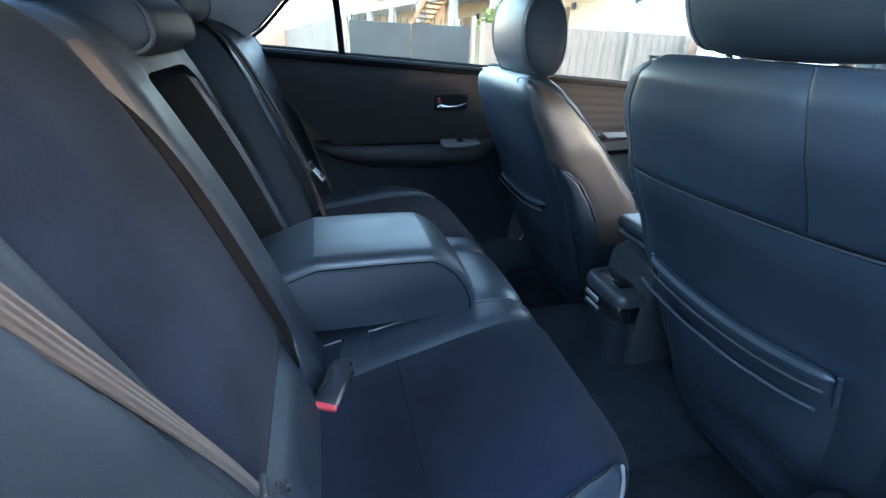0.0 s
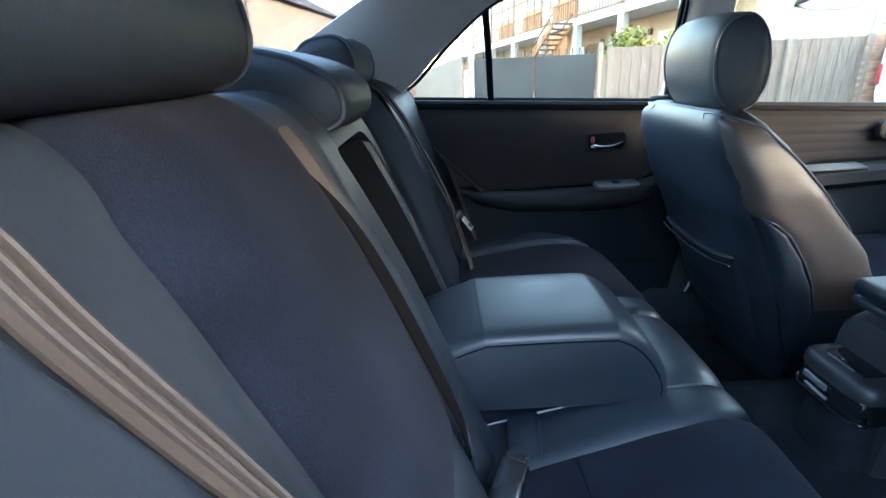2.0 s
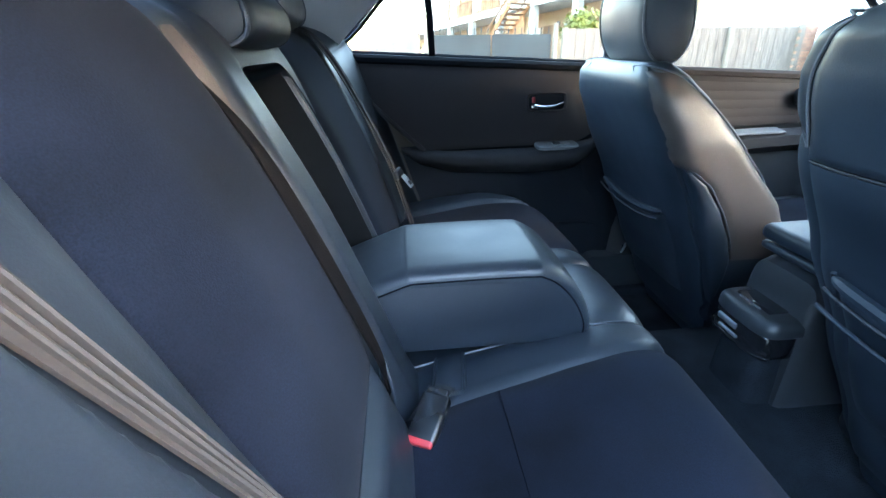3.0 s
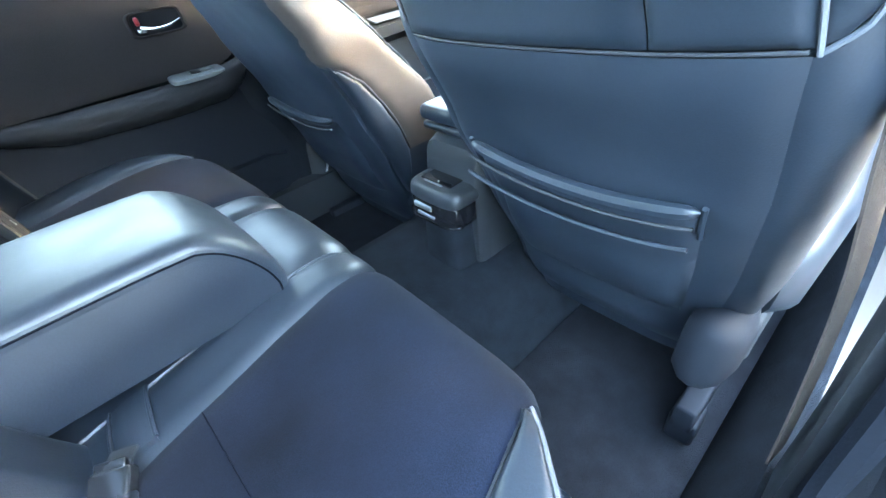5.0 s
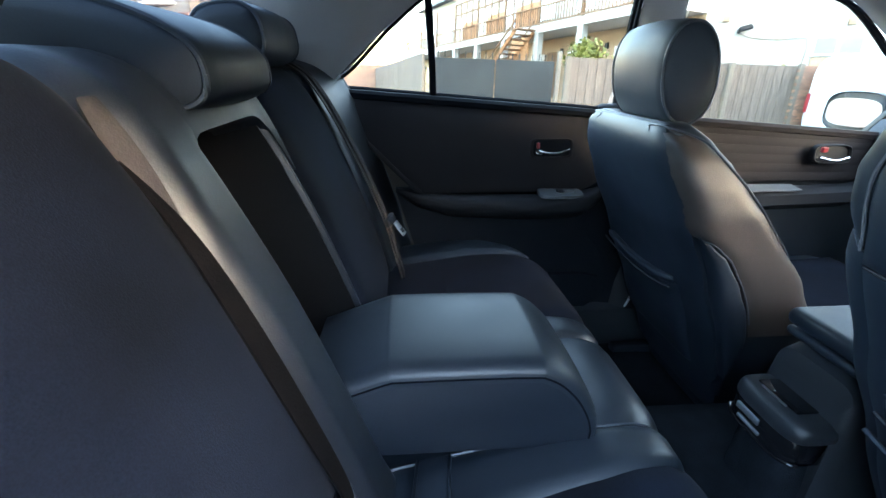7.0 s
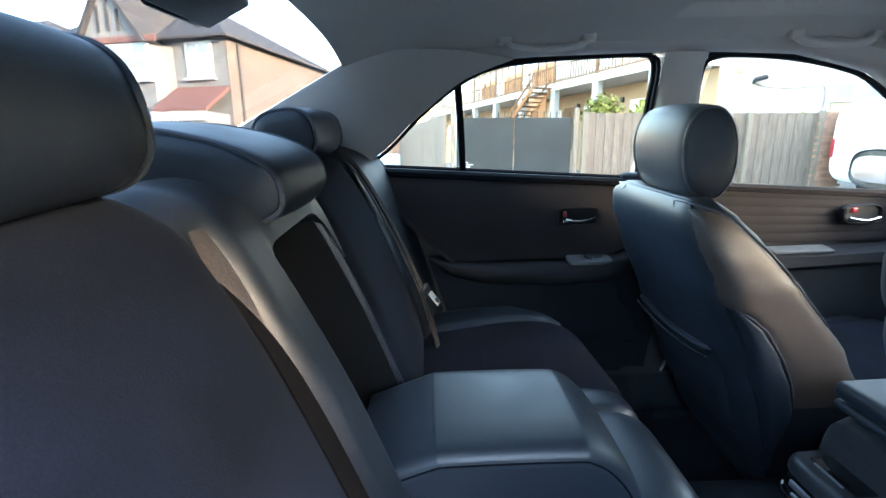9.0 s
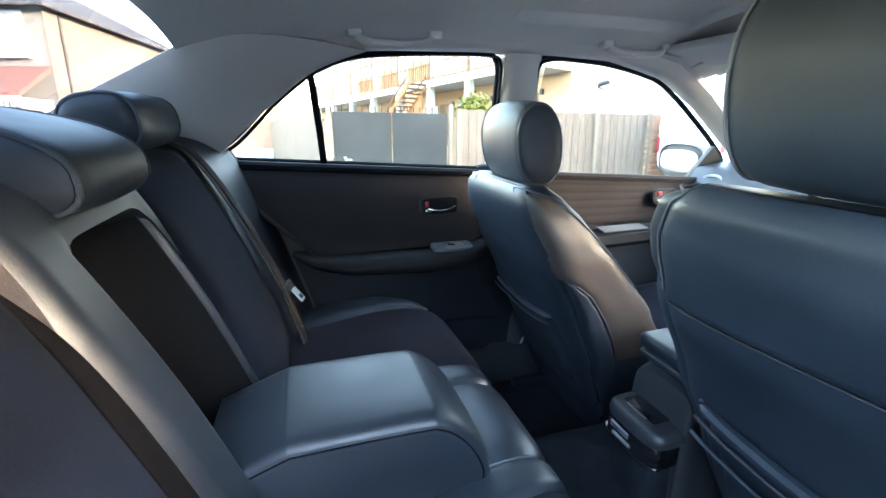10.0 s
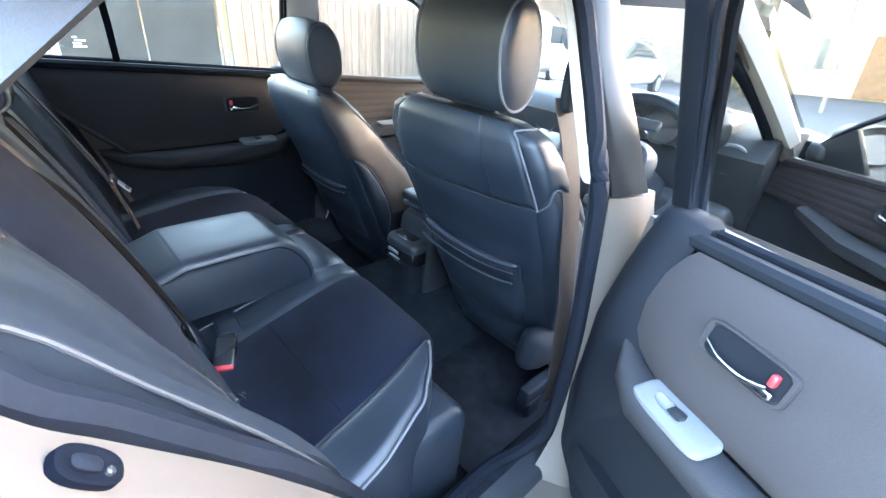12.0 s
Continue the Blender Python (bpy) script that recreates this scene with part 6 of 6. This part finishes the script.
stairs = thing("outdoor_stair", og(*(B1 + bd * 8 + bn * 2.4)), "orange-brown timber stair climbing to the balcony", "stair")
for q in range(16):
    spart("tread", bbox(11.3 - q * 0.27, 2.4, 0.05 + q * 0.185, 0.30, 1.0, 0.05), TIMBER, stairs)
spart("stair_side", bbox(8.35, 1.9, 1.3, 1.5, 0.05, 2.6), ORANGE, stairs, "orange boarded stair side")
for o in (1.9, 2.9):
    p0, p1 = B1 + bd * 11.4 + bn * o, B1 + bd * 7.3 + bn * o
    spart("stringer", tube([(p0.x, p0.y, RISE - 0.1), (p1.x, p1.y, 2.75 + RISE)], 0.10, 4, 0), ORANGE, stairs)
    spart("handrail", tube([(p0.x, p0.y, 0.5 + RISE), (p1.x, p1.y, 3.2 + RISE)], 0.045, 6, 0), TIMBER, stairs)
white_house = thing("white_house", og(13, 13.5, 0.1), "tall white rendered house wall with a security lamp", "house")
spart("wall", moved(rbox((0, 4, 4), (7.0, 8, 8), 0.02, 1), pose(13.6, 13.6, 0, 0, 0, -28)), RENDERW, white_house)
WH = pose(13.6, 13.6, 0, 0, 0, -28)
w = spart("window", moved(rbox((0.15, -0.02, 2.86), (1.35, 0.12, 0.62), 0.02, 1), WH), UPVC, white_house)
for px in (-0.17, 0.47):
    spart("pane", moved(rbox((px, -0.06, 2.86), (0.54, 0.08, 0.46), 0.01, 1), WH), CURTAIN, w)
spart("sill_wall", moved(rbox((0.3, -0.02, 2.35), (1.5, 0.08, 0.32), 0.02, 1), WH), BEIGE, white_house, "bare tan patch under the window")
lamp = spart("lamp", moved(rbox((-2.46, -0.26, 3.40), (0.36, 0.24, 0.09), 0.025, 2, (28, -14, 0)), WH), PLASTIC, white_house, "dark security lamp")
spart("bracket", moved(join(rbox((-2.62, -0.03, 3.33), (0.09, 0.06, 0.14), 0.01), tube([(-2.62, -0.05, 3.33), (-2.60, -0.16, 3.33), (-2.52, -0.22, 3.36)], 0.022, 8, 3)), WH), PLASTIC, lamp)
spart("wall_cable", moved(tube([(-2.6, -0.012, 3.28), (-2.2, -0.012, 3.12), (-1.4, -0.012, 3.05), (-0.7, -0.012, 3.06), (-0.66, -0.012, 2.3)], 0.012, 6, 3), WH), POST, white_house, "thin cable along the wall")
for cx, cz in ((-3.05, 3.72), (0.35, 3.55)):
    spart("junction_box", moved(rbox((cx, -0.04, cz), (0.20, 0.08, 0.18), 0.01), WH), BEIGE, white_house)


# shrubs above the fence
def bush(c, r, label, n=260):
    b = thing("shrub", og(c[0], c[1], 0.12), label, "plant", "shrubs")
    bm = bmesh.new()
    for q in range(n):
        d = Vector((random.gauss(0, 1), random.gauss(0, 1), random.gauss(0, 0.8))).normalized() * r * (0.45 + 0.6 * random.random())
        p = Vector(c) + d
        a = Vector((random.gauss(0, 1), random.gauss(0, 1), random.gauss(0, 1))).normalized()
        e = a.cross(Vector((random.gauss(0, 1), random.gauss(0, 1), random.gauss(0, 1)))).normalized()
        s = 0.05 + 0.05 * random.random()
        vs = [bm.verts.new(p + a * s * k1 + e * s * 0.5 * k2) for k1, k2 in ((-1, 0), (0, -1), (1, 0), (0, 1))]
        bm.faces.new(vs)
    spart("leaves", bm, LEAF, b, "", False)
    spart("stem", tube([(c[0], c[1], 0.1), (c[0] + 0.1, c[1], c[2])], 0.04, 6, 0), BARK, b)


bush((4.55, 10.8, 1.95), 0.50, "yellow-green shrub showing over the fence", 700)
bush((5.75, 10.9, 1.92), 0.45, "yellow-green shrub showing over the fence", 600)
bush((9.9, 10.9, 1.4), 0.6, "grey-green shrub beside the brick pier")
bush((17.0, -0.75, 1.25), 1.0, "dark green shrub beside the pavement", 1300)
bush((20.5, 4.6, 0.8), 0.7, "yellow-green shrub before the house", 300)
bush((-1.0, 27, 1.8), 1.4, "yellow-green shrub beyond the side fence", 500)

# row houses behind the car
HC = Vector((-7.3, 17.4, 0))
HM = pose(HC.x, HC.y, 0, 0, 0, -15)
house = thing("row_house", og(*HC), "cream rendered row house with brick side wall and red porch roof", "house", "row houses")
hp = lambda n, bm, mat, par=house, lab="", sm=False: part(n, S(moved(bm, HM)), mat, par, lab, sm)
hp("wall", rbox((-4.5, 4.0, 2.65), (9.0, 8.0, 5.3), 0.01, 1), FRONT)
hp("side_wall", rbox((0.02, 4.0, 2.65), (0.08, 8.0, 5.3), 0, 1), BRICKW, house, "yellow brick side wall")
hip = bmesh.new()
ha, hb, hr, ha2, hb2, hr2 = (hip.verts.new(p) for p in ((0.35, -0.4, 5.28), (0.35, 8.4, 5.28), (-3.9, 4.0, 7.75), (-9.2, -0.4, 5.28), (-9.2, 8.4, 5.28), (-9.2, 4.0, 7.75)))
for face in ((ha, hb, hr), (ha, hr, hr2, ha2), (hb, hb2, hr2, hr), (ha2, hr2, hb2), (ha, ha2, hb2, hb)):
    hip.faces.new(face)
hp("roof", hip, TILE, house, "grey tiled hipped roof")
hp("downpipe", tube([(0.09, 0.6, 5.2), (0.09, 0.6, 0.2)], 0.05, 8, 0), PLASTIC)
hp("gutter", rbox((-4.4, -0.40, 5.24), (9.4, 0.11, 0.09), 0.02), TILE)
hp("gutter", rbox((0.36, 4.0, 5.24), (0.10, 8.8, 0.09), 0.02), TILE)


def house_window(x, z, w, h, n, out=0.0, top=0.32):
    fr = hp("window", rbox((x, -0.03 - out, z), (w, 0.10, h), 0.01, 1), UPVC)
    cw = (w - 0.1) / n
    for q in range(n):
        cx = x - w / 2 + 0.05 + cw * (q + 0.5)
        hp("pane", rbox((cx, -0.085 - out, z - h * 0.16), (cw - 0.08, 0.02, h * 0.56), 0.004, 1), CURTAIN, fr)
        hp("pane", rbox((cx, -0.085 - out, z + h * 0.30), (cw - 0.08, 0.02, h * 0.26), 0.004, 1), CURTAIN, fr)
    hp("sill", rbox((x, -0.10 - out, z - h / 2 - 0.05), (w + 0.2, 0.2, 0.08), 0.01, 1), UPVC, fr)
    return fr


house_window(-1.15, 4.50, 1.15, 1.30, 2)
hp("bay", loft([[Vector((x, y, z)) for x, y in ((-5.45, 0.1), (-4.95, -0.6), (-2.75, -0.6), (-2.25, 0.1))] for z in (0.2, 5.0)]), FRONT)
house_window(-3.85, 4.45, 2.1, 1.35, 3, 0.6)
house_window(-3.85, 1.6, 2.1, 1.5, 3, 0.6)
hp("gable", loft([[Vector((x, y, z)) for x, z in ((-5.7, 5.25), (-4.3, 7.2), (-2.9, 5.25))] for y in (-0.75, 3.0)]), FRONT)
hp("gable_roof", loft([[Vector((x, y, z)) for x, z in ((-5.95, 5.05), (-4.3, 7.38), (-2.65, 5.05), (-2.85, 5.05), (-4.3, 7.18), (-5.75, 5.05))] for y in (-0.95, 3.2)]), TILE)
for gx in (-4.75, -4.3, -3.85):
    hp("gable_timber", rbox((gx, -0.78, 5.95 if gx != -4.3 else 6.25), (0.11, 0.06, 0.9 if gx != -4.3 else 1.5), 0.01, 1), TILE)
hp("gable_band", rbox((-4.0, -0.72, 5.2), (3.3, 0.08, 0.22), 0.01, 1), TILER)
hp("porch_roof", loft([[Vector((x, y, z)) for y, z in ((-1.35, 2.62), (0.02, 3.55), (0.02, 3.38), (-1.35, 2.48))] for x in (-2.35, 0.0)]), TILER, house, "red tiled lean-to porch roof")
hp("porch_wall", rbox((-1.2, -0.62, 1.25), (2.2, 1.2, 2.5), 0.01, 1), FRONT)
hp("porch_fascia", rbox((-1.18, -1.33, 2.44), (2.36, 0.05, 0.14), 0.005, 1), UPVC)
for q in range(14):
    hp("porch_dentil", rbox((-2.3 + q * 0.17, -1.32, 2.28), (0.08, 0.05, 0.16), 0, 1), UPVC)
hp("porch_door", rbox((-0.9, -1.24, 1.05), (0.95, 0.05, 1.95), 0.01, 1), PANE)
hp("garden_wall", rbox((4.0, 1.0, 1.0), (7.9, 0.22, 2.0), 0.01, 1), BRICK)
copy_thing(house, house.matrix_basis @ Matrix.Translation(HM.to_3x3() @ Vector((-9.3, 0, 0))))


# unseen rows of houses added on the near side to shade the car
def shading_row(x0, x1):
    n = thing("row_house", og((x0 + x1) / 2, -22, 0), "unseen cream row of houses added to shade the car", "house", "near houses")
    spart("wall", rbox(((x0 + x1) / 2, -22.0, 2.65), (x1 - x0, 8.0, 5.3), 0.02, 1), CREAM, n)
    spart("roof", loft([[Vector((x, y, z)) for y, z in ((-17.6, 5.2), (-22, 8.2), (-26.4, 5.2))] for x in (x0 - 0.2, x1 + 0.2)]), TILE, n, "", False)
    for q in range(int((x1 - x0) / 4.8)):
        wx = x1 - 2.6 - q * 4.8
        for wz in (1.5, 3.6):
            w = spart("window", rbox((wx, -17.97, wz), (1.8, 0.12, 1.2), 0.02, 1), UPVC, n)
            spart("pane", rbox((wx, -17.90, wz), (1.6, 0.04, 1.0), 0.01, 1), PANE, w)
        spart("door", rbox((wx - 2.2, -17.97, 1.15), (0.95, 0.12, 2.1), 0.02, 1), TIMBER, n)


# the gap between these added rows lets a strip of sun through
shading_row(-40.0, 25.1)
shading_row(30.4, 64.0)

# vehicles
def car_block(c, ang, mat, label, van=False):
    v = thing("parked_van" if van else "parked_car", og(c[0], c[1], 0), label, "van" if van else "car", "parked vehicles")
    M = pose(c[0], c[1], 0, 0, 0, ang)
    q = lambda n, bm, m2, par=v, lab="": part(n, S(moved(bm, M)), m2, par, lab)
    if van:
        body = [(-2.5, 0.4, 1.95, 0.9), (-2.45, 0.35, 2.1, 0.98), (0.6, 0.35, 2.15, 1.0), (1.2, 0.35, 2.0, 0.98), (1.75, 0.35, 1.25, 0.96), (2.4, 0.35, 1.05, 0.93), (2.55, 0.45, 0.85, 0.85)]
    else:
        body = [(-2.1, 0.45, 0.85, 0.75), (-2.0, 0.32, 0.98, 0.85), (-1.4, 0.3, 1.0, 0.88), (1.0, 0.3, 0.98, 0.88), (1.9, 0.32, 0.82, 0.84), (2.15, 0.42, 0.7, 0.72)]
    q("body", loft([sring((x, 0, (a + b) / 2), (0, w, 0), (0, 0, (b - a) / 2), 5, 28) for x, a, b, w in body]), mat)
    if not van:
        q("cabin", loft([sring((x, 0, 0.9 + h / 2), (0, w, 0), (0, 0, h / 2 + 0.05), 4, 24) for x, h, w in ((-1.5, 0.12, 0.68), (-0.9, 0.52, 0.66), (0.2, 0.55, 0.66), (1.0, 0.1, 0.72))]), PANE, v, "dark glazed cabin")
        q("roof", loft([sring((x, 0, 1.44), (0, 0.6, 0), (0, 0, 0.03), 3, 20) for x in (-0.85, 0.2)]), mat)
    else:
        q("windscreen", slab(lambda a, b: Vector((lerp(1.78, 1.24, a), lerp(-0.82, 0.82, b), lerp(1.3, 1.98, a) + 0.03)), 3, 6, (-0.03, 0, -0.02)), PANE, v, "dark windscreen")
        for sy in (-1, 1):
            q("side_window", rbox((1.0, sy * 0.985, 1.5), (0.85, 0.04, 0.5), 0.02), PANE)
            q("door_mirror", rbox((1.55, sy * 1.12, 1.35), (0.12, 0.2, 0.3), 0.04), PLASTIC)
        q("tail_lamp", rbox((-2.48, 0.92, 1.1), (0.06, 0.10, 0.42), 0.02), RED)
        q("tail_lamp", rbox((-2.48, -0.92, 1.1), (0.06, 0.10, 0.42), 0.02), RED)
    for wx in (-1.4, 1.4):
        for sy in (-1, 1):
            w = q("wheel", moved(loft([sring((0, 0, z), (0.31 * s, 0, 0), (0, 0.31 * s, 0), 2, 24) for z, s in ((-0.1, 0.9), (-0.08, 1), (0.08, 1), (0.1, 0.9))]), pose(wx, sy * 0.8, 0.31, 90)), TYRE)
            q("rim", moved(loft([sring((0, 0, z), (0.2, 0, 0), (0, 0.2, 0), 2, 20) for z in (-0.11, 0.11)]), pose(wx, sy * 0.8, 0.31, 90)), SILVER, w)


car_block((12.1, 8.9), 6, VAN, "white panel van parked beyond the fence", True)
car_block((-1.6, 18.5), 100, VAN, "white car parked beside the side fence")
car_block((12.5, 5.6), 185, VAN, "pale car parked ahead at the kerb")

# far end of the street
for q, (cx, cy, a, mat) in enumerate(((22, 9.8, -78, BRICKW), (23, -0.8, -90, BEIGE), (24.5, -11.5, -98, CREAM))):
    h = thing("row_house", og(cx, cy, 0), "pale sunlit house at the end of the street", "house", "far houses")
    M = pose(cx, cy, 0, 0, 0, a)
    e = lambda n, bm, m2, par=h: part(n, S(moved(bm, M)), m2, par, "", False)
    e("wall", rbox((0, 3, 2.7), (10, 6, 5.4), 0.01, 1), mat)
    e("roof", loft([[Vector((x, y, z)) for y, z in ((-0.4, 5.3), (3, 8), (6.4, 5.3))] for x in (-5.2, 5.2)]), TILE)
    for wx in (-3.2, 0, 3.2):
        for wz in (1.5, 4.0):
            f = e("window", rbox((wx, -0.03, wz), (1.5, 0.1, 1.3), 0.01, 1), UPVC)
            e("pane", rbox((wx, -0.09, wz), (1.3, 0.04, 1.1), 0.01, 1), PANE, f)
    e("door", rbox((-1.6, -0.03, 1.1), (0.95, 0.1, 2.1), 0.01, 1), TIMBER)


def tree(c, h, r, label):
    t = thing("street_tree", og(c[0], c[1], 0), label, "tree", "street trees")
    spart("trunk", tube([(c[0], c[1], 0), (c[0] + 0.1, c[1], h * 0.4), (c[0] - 0.1, c[1] + 0.1, h * 0.75)], lambda q: 0.2 * (1 - 0.6 * q), 10, 4), BARK, t)
    for q in range(7):
        a = q * 0.9
        spart("limb", tube([(c[0], c[1], h * (0.4 + 0.04 * q)), (c[0] + math.cos(a) * r * 0.5, c[1] + math.sin(a) * r * 0.5, h * (0.6 + 0.03 * q)), (c[0] + math.cos(a) * r * 0.9, c[1] + math.sin(a) * r * 0.9, h * (0.7 + 0.04 * q))], lambda k: 0.07 * (1 - 0.7 * k), 6, 3), BARK, t)
    bm = bmesh.new()
    for q in range(1500):
        d = Vector((random.gauss(0, 1), random.gauss(0, 1), random.gauss(0, 0.8))).normalized() * r * (0.35 + 0.7 * random.random() ** 0.6)
        p = Vector((c[0], c[1], h * 0.8)) + d
        a = Vector((random.gauss(0, 1), random.gauss(0, 1), random.gauss(0, 1))).normalized()
        b = a.cross(Vector((random.gauss(0, 1), random.gauss(0, 1), random.gauss(0, 1)))).normalized()
        s = 0.10 + 0.1 * random.random()
        bm.faces.new([bm.verts.new(p + a * s * k1 + b * s * 0.55 * k2) for k1, k2 in ((-1, 0), (0, -1), (1, 0), (0, 1))])
    spart("crown", bm, LEAF, t, "", False)


tree((17.5, 3.4), 7, 2.0, "street tree with a leaning trunk and green crown")
tree((17, -3.5), 6, 1.9, "leafy green street tree beside the road")
post = thing("street_sign", og(15, 1.0, 0), "thin leaning sign post beside the road", "sign")
spart("pole", tube([(15, 1.0, 0), (15.1, 1.25, 3.2)], 0.05, 8, 0), POST, post)
spart("plate", rbox((15.05, 1.2, 2.9), (0.04, 0.5, 0.5), 0.01, 1), STEEL, post)
